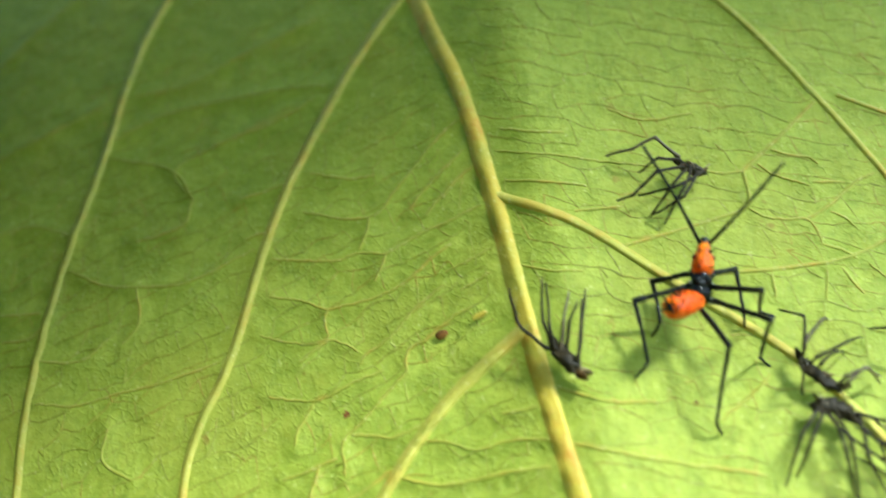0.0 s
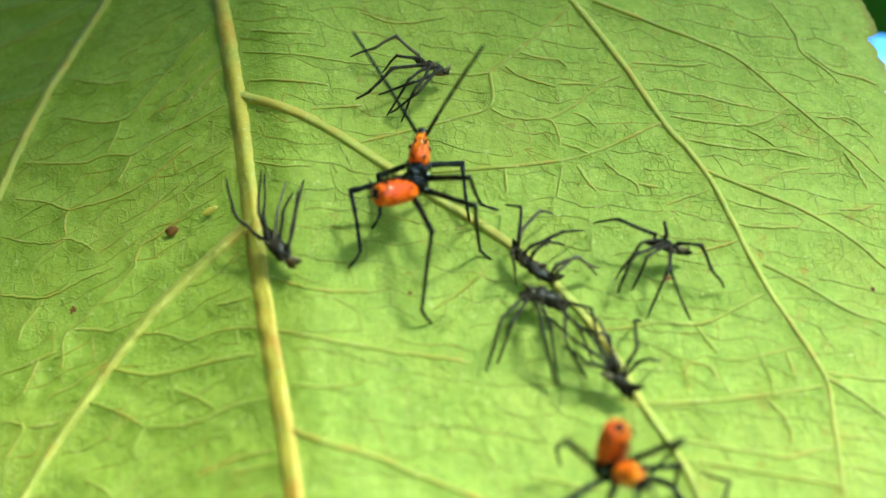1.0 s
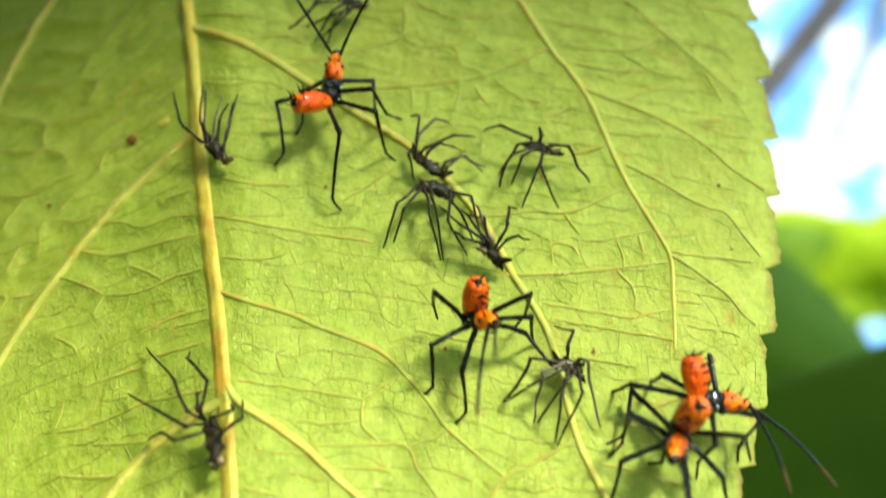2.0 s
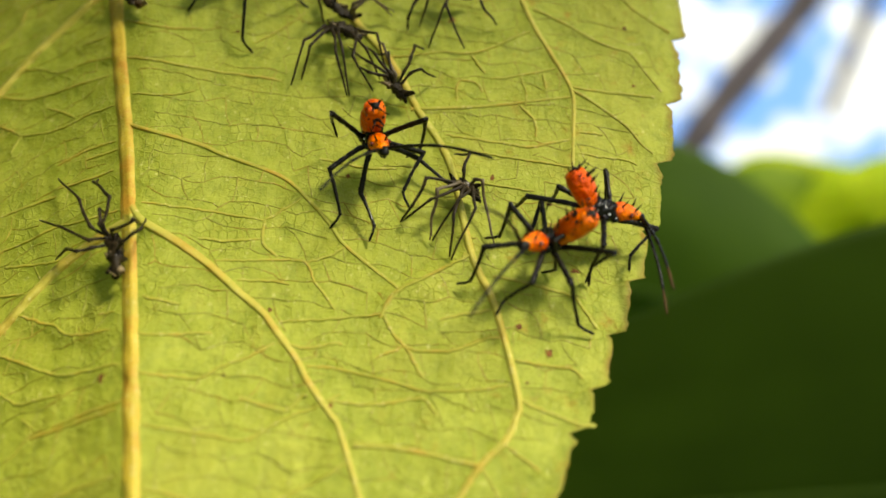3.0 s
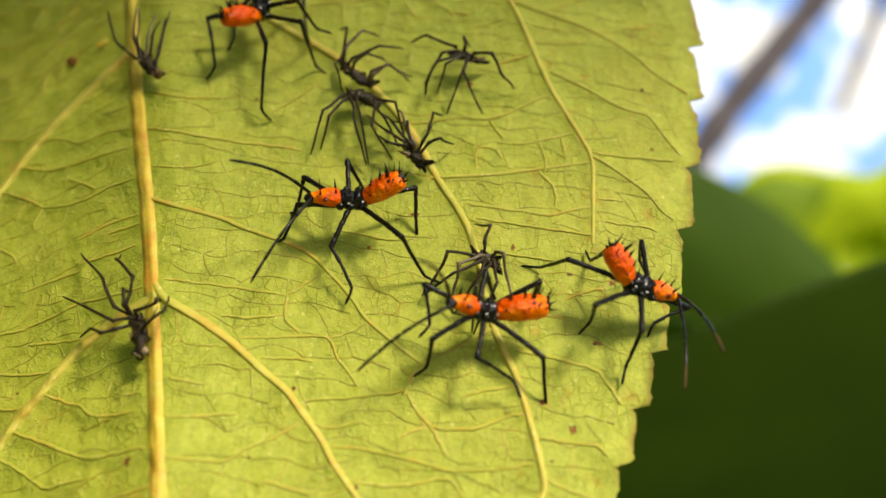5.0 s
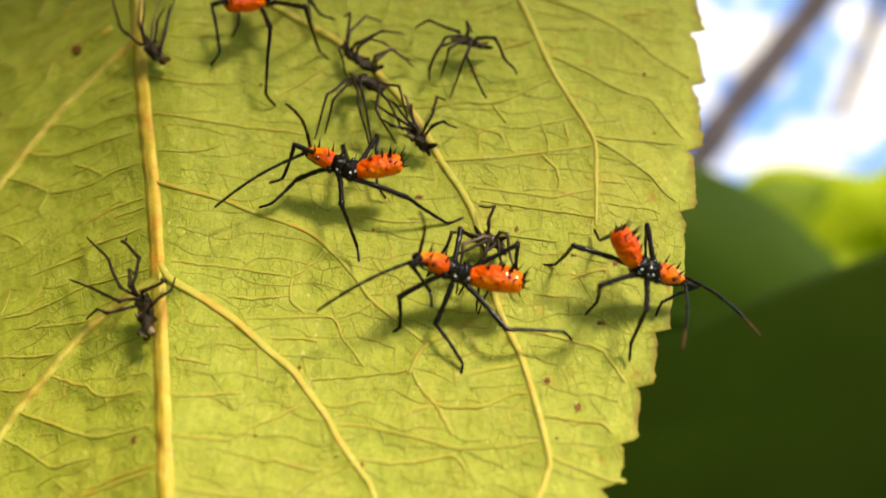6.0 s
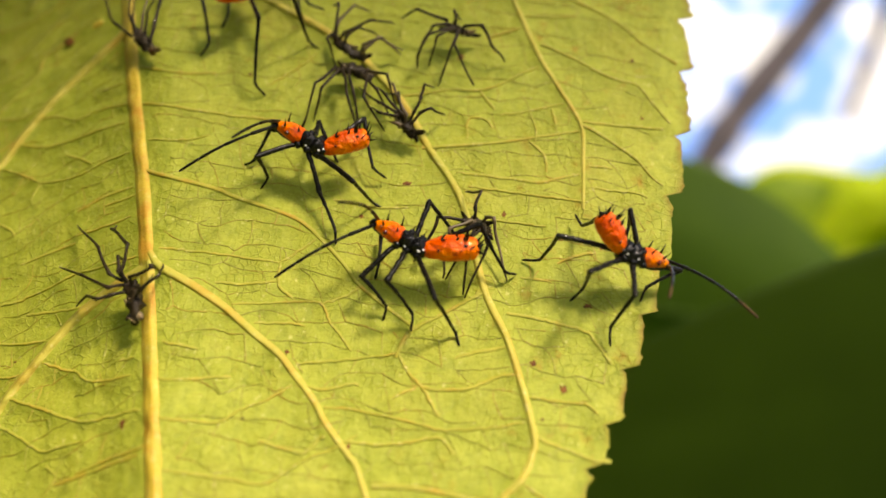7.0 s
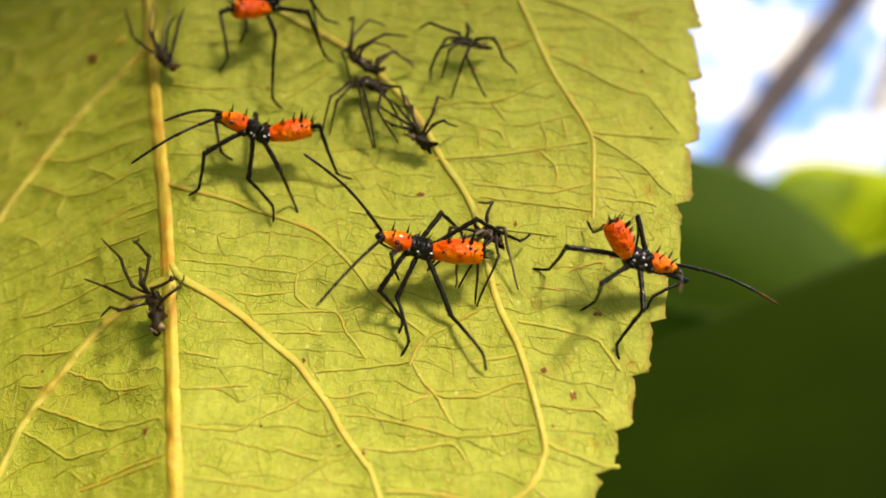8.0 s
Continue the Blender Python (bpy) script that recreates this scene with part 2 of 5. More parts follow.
AMBER_HUSK = plain_material("amber_shed_cuticle", (0.05, 0.026, 0.007), (0.2, 0.1, 0.03), 1300.0, 0.35, 0.3, 0.6, 0.00006, 0.1)
SPOT = plain_material("brown_spot", (0.05, 0.018, 0.006), (0.24, 0.1, 0.018), 1900.0, 0.7, 0.2, 0.9, 0.00008)


# ---- building tools ----
def part(name, bm, material, parent=None, label="", smooth=True):
    """Links a bmesh as one mesh object, under a thing or a part."""
    data = bpy.data.meshes.new(name)
    if smooth:
        for face in bm.faces:
            face.smooth = True
    bm.to_mesh(data)
    bm.free()
    for each in material if isinstance(material, (list, tuple)) else (material,):
        data.materials.append(each)
    ob = new(name, data)
    if parent:
        ob.parent = parent
    if label:
        ob["label"] = label
    return ob


def spline(points, steps):
    """A smooth run of points through the given ones (Catmull-Rom)."""
    p = [Vector(q) for q in points]
    p = [2 * p[0] - p[1], *p, 2 * p[-1] - p[-2]]
    out = []
    for a, b, c, d in zip(p, p[1:], p[2:], p[3:]):
        for n in range(steps):
            u = n / steps
            out.append(0.5 * (2 * b + (c - a) * u + (2 * a - 5 * b + 4 * c - d) * u * u + (3 * b - a - 3 * c + d) * u**3))
    return [*out, p[-2]]


def bow(points, steps):
    """A smooth bow from the first point to the last, drawn towards those between (Bezier)."""
    out = []
    for n in range(steps + 1):
        level = [Vector(q) for q in points]
        while len(level) > 1:
            level = [a.lerp(b, n / steps) for a, b in zip(level, level[1:])]
        out.append(level[0])
    return out


def tube(bm, points, radii, sides=8, flat=1.0, up=(0, -0.83, 0.55)):
    """A tapered tube along the points; radii: one for each point; flat: its thickness along up as a share of its width."""
    p = [Vector(q) for q in points]
    rings = []
    for n, here in enumerate(p):
        ahead = (p[min(n + 1, len(p) - 1)] - p[max(n - 1, 0)]).normalized()
        side = ahead.cross(Vector(up))
        if side.length < 1e-3:
            side = ahead.orthogonal()
        side.normalize()
        over = side.cross(ahead).normalized()
        ring = []
        for m in range(sides):
            a = 2 * math.pi * m / sides
            ring.append(bm.verts.new(here + (side * math.cos(a) + over * (math.sin(a) * flat)) * radii[n]))
        rings.append(ring)
    for a, b in zip(rings, rings[1:]):
        for m in range(sides):
            bm.faces.new((a[m], a[(m + 1) % sides], b[(m + 1) % sides], b[m]))
    bm.faces.new(rings[0][::-1])
    bm.faces.new(rings[-1])
    return bm


# ---- the leaf: all in mm, x across, z up its face, y away from the viewer ----
FORM = (-1.7997, -0.2966, 2.5949, 0.7548, 0.015, -0.6189, 0.3551, 0.272, -0.0796, -0.0342, 0.3565)


def middle(z):
    return -22.3 - 0.25 * z - 0.0009 * z * z


def leaf_depth(x, z):
    """The y of the leaf's face, for arrays too. Past the curved middle it goes on straight."""
    x, z = np.asarray(x, float) / 15, np.asarray(z, float) / 15
    xc, zc = np.clip(x, -3.6, 1.5), np.clip(z, -1.1, 2.1)
    c = FORM
    a, b = xc / 4, zc / 4
    y = c[0] + c[1] * a + c[2] * b + c[3] * a * a + c[4] * a * b + c[5] * b * b + c[6] * a**3 + c[7] * a * a * b + c[8] * a * b * b + c[9] * b**3
    y = y + (c[1] + 2 * c[3] * a + c[4] * b + 3 * c[6] * a * a + 2 * c[7] * a * b + c[8] * b * b) / 4 * (x - xc)
    y = y + (c[2] + c[4] * a + 2 * c[5] * b + c[7] * a * a + 2 * c[8] * a * b + 3 * c[9] * b * b) / 4 * (z - zc)
    return 15 * (y - c[10] * np.exp(-np.sqrt((x + 1.40 + 0.17 * z) ** 2 + 0.01) / 0.7))


def leaf_normal(x, z):
    e = 0.3
    dx = (leaf_depth(x + e, z) - leaf_depth(x - e, z)) / (2 * e)
    dz = (leaf_depth(x, z + e) - leaf_depth(x, z - e)) / (2 * e)
    return Vector((float(dx), -1.0, float(dz))).normalized()


def on_leaf(x, z, height=0.0):
    """The world place of a spot on the leaf, raised by height mm off its face."""
    return (Vector((x, float(leaf_depth(x, z)), z)) + leaf_normal(x, z) * height) * MM


TEETH = [92, 86, 80, 74, 69, 63, 58, 52, 47, 41.5, 36, 31, 25.5, 19.4, 14.3, 8.5, 3.2, -2.2, -6.0, -9.8, -13.2, -15.8, -20.6, -24.5, -28, -32, -36, -40, -44]


def tooth(z):
    """How far the margin reaches out at z: each tooth swells downwards to its tip and breaks off below it."""
    for tip, above in zip(TEETH[1:], TEETH):
        if tip <= z < above:
            u = (above - z) / (above - tip)
            rise = min(u / 0.18, 1.0) * 0.45 + 0.55 * u**1.6
            return (rise - 0.42) * (0.8 + 0.22 * (above - tip) / 1.6) * min(1, (1.02 - u) / 0.08 + 0.1)
    return 0.0


def half_width(z):
    w = 17.9 + 0.34 * z - 0.0068 * z * z - middle(z)
    return max(w, 0.05) * (math.sqrt(max(0.0, 1 - ((z - 50) / 46) ** 2)) if z > 50 else 1.0)


# veins: (x, z) along each, mm
MIDRIB = [(-54, 92), (-45, 72), (-36.2, 47.1), (-32.8, 39), (-29.9, 29), (-27.6, 19.2), (-25.3, 10.4), (-23.3, 3.5), (-20.9, -6.5), (-18.6, -16.2), (-15.5, -30), (-12.4, -47)]
VEINS, LINKS = [], []


def side_vein(start, end, *points):
    """A vein that leaves the midrib or another vein; its width at start and end, mm."""
    VEINS.append((list(points), start, end))


def link(*points):
    """A lesser vein that runs between greater ones."""
    LINKS.append(list(points))


side_vein(0.62, 0.3, (-28.9, 28.6), (-23.3, 26.5), (-15.6, 21.7), (-9.1, 17.7), (-5.3, 14.2), (-2.5, 10.6), (-0.8, 7.4), (1.9, 2.8), (3.6, -4.2), (5.3, -8.1), (6.7, -13.7), (6.5, -15.3), (5.8, -16.5), (4.1, -18), (2.9, -19.6), (1.8, -21.1))
side_vein(0.3, 0.18, (-23.3, 5.3), (-18, 3.9), (-15.7, 3.0), (-12.1, 1.8), (-10.3, 0.9), (-8.4, -0.8), (-7, -2.3), (-5.9, -3.7), (-4, -5.2), (-2.3, -6.4), (-1.6, -6.9))
side_vein(0.5, 0.3, (-21.7, -1.4), (-20.8, -2.3), (-18.5, -3.5), (-15.9, -5.1), (-14.3, -6.3), (-12.8, -7.5), (-11.3, -8.6), (-10.1, -9.9), (-8.6, -11.6), (-7.6, -13.1), (-5.9, -15.1), (-5, -16.5), (-2, -24))
side_vein(0.55, 0.22, (-36, 71), (-24, 60), (-10.3, 46.8), (-3.5, 38), (0.2, 32.4), (3, 27.5), (5.9, 23.2), (8.6, 16), (10.2, 12.7), (11.9, 9.1), (11.8, 5.6), (11.5, 2))
side_vein(0.26, 0.14, (11.9, 9.2), (13, 8.6), (14.5, 7.5), (16.2, 6.1), (17.2, 4.7), (18.1, 3.9))
side_vein(0.32, 0.14, (-1.7, 38), (4, 35.6), (9.2, 33.3), (13.2, 29.5), (19.6, 23.3))
side_vein(0.28, 0.14, (5.9, 23.6), (9.9, 22), (12.3, 21.0), (14.6, 19.7), (16.6, 18.2), (17.7, 17), (19.3, 15.8), (20.7, 14.9))
side_vein(0.24, 0.13, (9.0, 16.7), (10.1, 16.2), (12.3, 15), (14.2, 13.8), (15.6, 13.2), (17, 12.8), (18, 11.3), (19, 9.8), (19.4, 9.3))
side_vein(0.7, 0.5, (-50, 75), (-60.8, 49.1), (-63.3, 39.8), (-64, 33.5), (-65.4, 25.1), (-66, 19.2), (-66, 11.4), (-65, 5.2), (-62, -8))
side_vein(0.75, 0.5, (-34.5, 52), (-37.9, 47.3), (-41.9, 40.7), (-46.2, 31), (-48.2, 24.3), (-49.9, 15.6), (-51.7, 10.5), (-52.2, 5.9), (-51, -4))
side_vein(0.74, 0.56, (-28.0, 18.4), (-32.1, 14.4), (-34.8, 11.2), (-37.5, 6.9), (-40.9, 0.3), (-43.2, -8))
side_vein(0.66, 0.54, (-22, -2.4), (-24.9, -4.2), (-27.7, -6.7), (-30.2, -10), (-32.2, -13.1), (-34, -19))
side_vein(0.3, 0.22, (-4.2, -16.9), (-1.9, -17), (0.3, -17.3), (2.5, -17.7), (4.1, -18))
side_vein(0.26, 0.18, (-14.6, 22.9), (-6.8, 23.8), (-2.6, 24.8), (3, 27.5))
side_vein(0.26, 0.18, (-1.2, 7.2), (4.7, 7.6), (11.7, 8.6))
side_vein(0.26, 0.18, (-10.2, 31.3), (-6.9, 34.2), (-3.6, 37.4))
side_vein(0.26, 0.18, (-10.2, 31.3), (-10.2, 28.5), (-13.1, 27.2), (-20, 25))
side_vein(0.22, 0.16, (-2.9, -8.9), (-2.3, -7.6), (-1.6, -6.9), (0.3, -6), (2.4, -4.9), (3.7, -4.3))
link((-52.3, 34.4), (-49.2, 35.4), (-44.9, 38))
link((13, 38.6), (14.6, 35.6), (14.9, 34), (16.9, 32.2), (17.6, 31.2))
link((-20.4, 36.3), (-17.7, 35.4), (-13.6, 36.1))
link((-63.5, 32.4), (-57.6, 31.3), (-55.1, 28.6))
link((-55.1, 28.6), (-57.1, 31.3), (-51.8, 34.5), (-47.8, 36.6))
link((-55.1, 28.6), (-55.7, 26.2), (-59.6, 24.7))
link((-64.9, 22.1), (-61.8, 21), (-58.8, 20.9))
link((-58.8, 20.9), (-58, 18.1), (-59.1, 16.3))
link((-58.8, 20.9), (-54.5, 21.4), (-49, 24.3))
link((-70.3, 18.2), (-66.8, 18.5))
link((-65.3, 11.6), (-62, 11.6), (-59, 12.5), (-55.4, 13.5), (-50.7, 15.3))
link((-74.5, 32.5), (-70.5, 34.7), (-65.4, 37.5))
link((-62.2, 38.6), (-57.3, 39.7), (-52.7, 42.4), (-45.4, 46.2))
link((-65.4, 25.1), (-69.4, 26), (-72.4, 25.2))
link((-77.1, 42), (-74.3, 45.8), (-70.9, 49.6))
link((-65.7, 18.3), (-67.2, 16.5), (-69.6, 16))
link((-66.2, 14.8), (-62.4, 14.9), (-60.4, 16.7))
link((-63.6, 34.1), (-58.5, 36.8), (-49.1, 38.8), (-43.9, 39.2))
link((-58.9, 10.1), (-58.8, 7.8), (-56.3, 6.8))
link((-35, 10.7), (-32.7, 10.6), (-31.2, 10.3), (-28.8, 11.1), (-26.4, 11.4))
link((-36.6, 8.2), (-34.5, 7.9), (-32.4, 8.1), (-30.3, 8.7), (-28.2, 9.3), (-26.2, 9.7))
link((-38.5, 6), (-36.4, 5.7), (-34, 4.9), (-33.4, 4.6), (-31.5, 4.8), (-29.5, 5.3), (-27.5, 6.3), (-25.1, 7))
link((-33.4, 4.6), (-34, 3.2))
link((-29.3, 2), (-27.9, 2.8), (-26.2, 3.5), (-24.4, 4))
link((-31.6, 7.1), (-29.8, 6.6), (-28.7, 6.1))
link((-26.7, 2.5), (-25, 3), (-24, 3.3))
link((-37, 1.3), (-35.4, 0.7), (-34.7, 0.1))
link((-28.8, 0.1), (-26.4, 0.8), (-24, 1.6))
link((-29.4, 12.8), (-28.1, 13.1), (-26.9, 13.5))
link((-25.6, 14.8), (-23.6, 14.3), (-21.2, 14), (-18.9, 14.1))
link((-24.8, 11.3), (-23.1, 11.1), (-21.2, 10.8), (-18.9, 10.4), (-16.8, 10.1), (-14.7, 9.9), (-11.9, 9.5))
link((-23.6, 8), (-21.6, 7.9), (-19.9, 8), (-18.6, 8.4))
link((-14.5, 12.9), (-12.7, 14.1), (-11.4, 15.1), (-10.4, 16))
link((1.2, 12.5), (-1.6, 12), (-3.5, 11.9))
link((-8.2, 2.9), (-6.9, 2.6), (-4.6, 2.2), (-2.2, 2.2))
link((0.2, 12.5), (3.6, 12.4), (5.2, 12.9), (7.4, 14), (8.7, 14.6))
link((5.2, 10.1), (7, 10.3), (8.9, 10.7), (10.6, 11.1))
link((3.6, 12.4), (4.3, 11.3), (4.8, 10.6))
link((1.6, 5.1), (3.8, 4.8), (6.1, 4.5), (8.1, 4.2), (9.7, 4.5), (11.5, 4.9))
link((2.5, 3.9), (4.7, 3.6), (7.4, 3.2), (9.6, 2.9), (11.8, 2.6))
link((3.7, 1.2), (5.9, 1), (8.5, 0.6))
link((11.9, 9.5), (13.8, 9.2), (16.6, 9), (18.7, 8.8))
link((12.3, 3.8), (14.1, 3.5), (15.9, 3.3), (16.7, 2.9))
link((12.3, 5.6), (14.1, 5.4))
link((7.6, 7.7), (8.7, 6.5), (8.8, 5.1))
link((2.5, 7.9), (2.6, 9.7), (4, 9.7), (4.6, 8.9))
link((7.7, 10.4), (8.1, 8.9), (8, 7.7))
link((9.6, 10.7), (9.8, 9.2))
link((-33.4, -2.2), (-29.9, -0.9), (-28.7, -0.5))
link((-34.9, -5.5), (-32.8, -5.1), (-32.1, -4.8), (-30.3, -4), (-28.1, -2.9), (-26.2, -2.5), (-22.9, -1.6))
link((-31.8, -6.1), (-31, -6), (-28.4, -5.7), (-27, -5.4))
link((-34.1, -8.3), (-31.4, -8.2), (-29.3, -7.9))
link((-33.3, -10.6), (-31.9, -10.6), (-31, -10.4))
link((-29.6, -9.4), (-27.3, -9.9), (-26.3, -10), (-25.3, -10.5), (-23.8, -10.5), (-21.6, -10))
link((-31.4, -12), (-29.9, -12.3), (-27.9, -12.7), (-26, -13.1), (-24.6, -13.2), (-22.8, -12.8), (-21.1, -12.3), (-20.3, -12.2))
link((-32.3, -13.7), (-30.8, -14.1), (-29.2, -14.7), (-27.7, -15.3), (-26.4, -14.9), (-24.5, -14.4))
link((-24.6, -16.5), (-23.4, -15.9), (-21.8, -15.2), (-20.4, -14.7), (-19.6, -14.3))
link((-27.2, -16.1), (-26.2, -16.6))
link((-22.8, -9.1), (-21.6, -8.8))
link((-21.1, -0.9), (-19.3, -1.1), (-16.8, -1.4), (-14.7, -1.7), (-11.9, -2.1))
link((-19.6, -10.1), (-18.2, -10.2), (-17.1, -10.2), (-15.6, -10.1), (-14.4, -10.1))
link((-18.9, -12.6), (-17, -12.8), (-15.5, -13), (-14.6, -12.9), (-13.4, -12.2), (-11.9, -11.7), (-10.1, -10.7))
link((-19.6, -7.7), (-18.6, -7.9), (-17, -8.2))
link((-11.9, -2.1), (-10.5, -1.2), (-9.3, -0.3))
link((-11.9, -2.1), (-11.8, -3.8), (-10.6, -4.8))
link((-15.1, -5.1), (-12.3, -5.1), (-10, -5), (-8.5, -5.2), (-7.8, -6.5), (-6.9, -7.5), (-6.1, -8.5))
link((-8.3, -5.1), (-6.7, -4.6), (-5.7, -3.9))
link((-10, -9.3), (-8.2, -9.2), (-5.8, -9), (-3.8, -8.8), (-2.7, -8.6))
link((-2.7, -8.6), (-2.3, -7.9), (-1.6, -7), (0.2, -6.1), (2.3, -5), (3.8, -4.3))
link((-2.7, -8.6), (-2.2, -9.6), (-1.4, -10.5), (-0.8, -11.2), (0.2, -12.8))
link((-7.8, -12.1), (-6.1, -12.3), (-3.7, -12.7), (-1.8, -13.1), (0.2, -13.6), (2.1, -13.6), (4, -13.5), (6.2, -13.1))
link((-9.9, -10.7), (-7.7, -11), (-6.2, -10.7), (-5.4, -10.7))
link((-12, -14.2), (-10.5, -14.6), (-8.9, -14.9), (-7.9, -14.1), (-7.5, -13.9))
link((-16.5, -3.5), (-14.5, -3.7), (-12, -3.5))
link((-13.3, -6.5), (-11.3, -6.5), (-9.6, -6.7))
link((-5.9, -14.3), (-3.7, -14.5), (-1.4, -14.3), (0.2, -14.1), (1.3, -15.1))
link((-1.4, -10.8), (0.2, -11.1), (2.2, -11), (4.4, -10.3), (5.5, -10.1))
link((-3, -11.6), (-1.4, -10.9))
link((6.9, -14), (7.8, -14.5), (9.3, -15), (10.8, -15.5), (11.9, -15.6))
link((5.2, -5.9), (6.4, -6.1), (8.4, -6.5), (10.9, -7.2), (11.6, -8), (12.3, -9), (12.5, -9.4))
link((6.5, -11.5), (8, -11.8), (9.6, -12), (10.6, -12.1), (11.3, -12.7))
link((5.1, -8.2), (3, -8.6), (1.4, -9))
link((6.3, -3.3), (8.7, -3.6))
link((9.2, -2.2), (11, -1.6), (12, -1.5))
link((-52.2, 33.9), (-50.9, 34.9), (-48.9, 35.9), (-47.3, 37))
link((-50.8, 28.6), (-48.4, 29.4), (-46.5, 30.1))
link((-49.9, 25), (-49, 25.5), (-47.8, 25.7))
link((-44.9, 30.9), (-41.5, 30.4), (-39.3, 30.7))
link((-45.2, 27.5), (-42.8, 27.1), (-41.6, 26.9), (-39.6, 27.1), (-38.5, 27.8), (-37.8, 29), (-36.5, 30.7), (-34.9, 32.9), (-33.6, 34.4), (-32.5, 35.4))
link((-39.6, 27.1), (-39.8, 25.6), (-40.3, 24.4))
link((-47.5, 23.5), (-45.5, 23.4), (-43.5, 23.4), (-41.8, 23.5), (-40.3, 24.1), (-38.1, 24.1), (-36.6, 25), (-34.8, 26), (-33.1, 26.8), (-30.7, 28.1))
link((-38.1, 24), (-38.4, 23), (-38.9, 21.9))
link((-36.3, 27.7), (-35.5, 28.9), (-34.1, 30.6), (-32.1, 32.7))
link((-35, 27.2), (-34, 28.6), (-32.6, 30.2), (-31.2, 31.4))
link((-47.2, 20.4), (-44.7, 20.2), (-42.7, 19.6), (-40.8, 20), (-39.1, 20.5), (-37.4, 21.3), (-36.1, 22.2), (-34.5, 23.8), (-33, 24.9))
link((-42.5, 19.5), (-42.7, 18.8), (-42.3, 17.5))
link((-36.5, 18.9), (-35.7, 19.8), (-34.5, 20.9), (-33.5, 21.8))
link((-33.4, 22.7), (-31.7, 23.6), (-30, 24.6))
link((-32.3, 21.3), (-30.6, 22.4), (-30, 22.8))
link((-47.8, 17.4), (-45.8, 17), (-43.4, 16.9), (-42.3, 17.3), (-40.6, 16.9), (-39.9, 16.4))
link((-44.4, 15.5), (-43.3, 16.5), (-42.3, 17.2))
link((-39.7, 15.6), (-39.2, 16.4), (-38.2, 17.1), (-37, 18.2), (-36.5, 18.9))
link((-36.2, 15.2), (-36.1, 16.7), (-34.5, 17.8), (-32.9, 19.3), (-31.3, 20.2))
link((-46.5, 12.9), (-43.3, 12.8), (-42, 13.2), (-40.1, 14.3), (-38, 15.2))
link((-43, 12.7), (-43.5, 11.7), (-44.1, 10.7), (-44.2, 9.7))
link((-36.2, 15.2), (-37.7, 13.5), (-39.4, 11.5), (-40.5, 10.4), (-40.7, 9.7), (-40.4, 8.7), (-40.4, 8))
link((-40.1, 10.7), (-38.4, 10.7), (-37.1, 10.7), (-35.5, 11.4), (-33.6, 12.5))
link((-44.9, 7.4), (-43.3, 8), (-41, 9.1))
link((-42.3, 8.4), (-42.6, 7.1), (-42.8, 6.3))
link((-40.9, 6.1), (-39.2, 6.9), (-37.4, 8.3), (-35.6, 9.6))
link((-41.8, 4.1), (-39.8, 4.5), (-39.2, 5.1), (-38, 5.5))
link((-43.9, 4.3), (-42.9, 4.3), (-42.2, 4), (-42.6, 2.8), (-43.2, 2.1))
link((-29.7, 32.5), (-27.6, 32.3), (-24.9, 32.1), (-22.3, 31.8), (-20.6, 31.7), (-18, 31.5), (-16.4, 31.4))
link((-28.8, 30), (-26.5, 29.9), (-23.9, 29.8), (-22.6, 29.6))
link((-29.2, 34.4), (-26.8, 34.1), (-24.2, 34.1))
link((-23.7, 27.6), (-21.2, 27.9), (-20, 28.1))
link((-28.1, 23.4), (-25.9, 23), (-23.4, 23))
link((-18.6, 25.7), (-16.9, 25.9))
link((-13.6, 31.2), (-11.8, 31), (-10.1, 31.2))
link((-9, 31.9), (-7.9, 31.1), (-6.6, 30.6), (-5.1, 30.2))
link((-7.8, 33.1), (-6.5, 32.7), (-4.8, 32.5), (-4.1, 32))
link((-10.1, 28.2), (-9.1, 27.6), (-7.6, 27.4), (-5.7, 27.4), (-5.1, 26.2), (-5, 25.3))
link((-5.7, 27.5), (-4.6, 28.1), (-3.2, 29.1), (-1.4, 30.6), (-0, 31.3))
link((-3.9, 28.1), (-2.9, 27.7), (-2.1, 26.8))
link((-4.9, 30.5), (-2.3, 30.5))
link((-4.9, 25.5), (-3.5, 25.1), (-2.7, 24.5))
link((-1.7, 24.1), (-0.7, 23.2), (0.5, 22.4), (0.6, 21.7))
link((0.7, 22.5), (2.1, 22.2))
link((-3.8, 23.7), (-3.2, 22.7), (-2.5, 21.8))
link((-9.2, 23.4), (-9.1, 21.4))
link((-5, 23.5), (-5.4, 21.3))
link((1, 32.5), (3.2, 32.4), (5.8, 32.4), (7, 32.6))
link((2.5, 30.3), (4.2, 30), (6.4, 29.8), (8.1, 29.3), (9.8, 29.1))
link((3.6, 28), (5.7, 27.7), (7.9, 27.5), (9.8, 27.5), (11.4, 28), (12.9, 29))
link((4.7, 26.1), (7.2, 25.7), (9.5, 25.5), (11.5, 25.6), (14, 25))
link((7, 21.5), (9, 20.9), (10.7, 20.9))
link((7.5, 19.6), (9.6, 19.4), (12.1, 19.5))
link((16.8, 25.5), (17.7, 23.7), (18.1, 22.6))
link((15.2, 34.1), (17.2, 32.5), (19, 32.1), (20.6, 31.5))
link((14.5, 36.1), (14.8, 35))
link((9.5, 27), (10.7, 26.4), (11.5, 25.8))
link((15.4, 21), (17.1, 21), (18.3, 21.4))
link((14.9, 28.4), (16.4, 28.3), (17.8, 28.4), (19.6, 26.8))
link((10.2, 22.9), (11.6, 23.7), (13.9, 24.2))
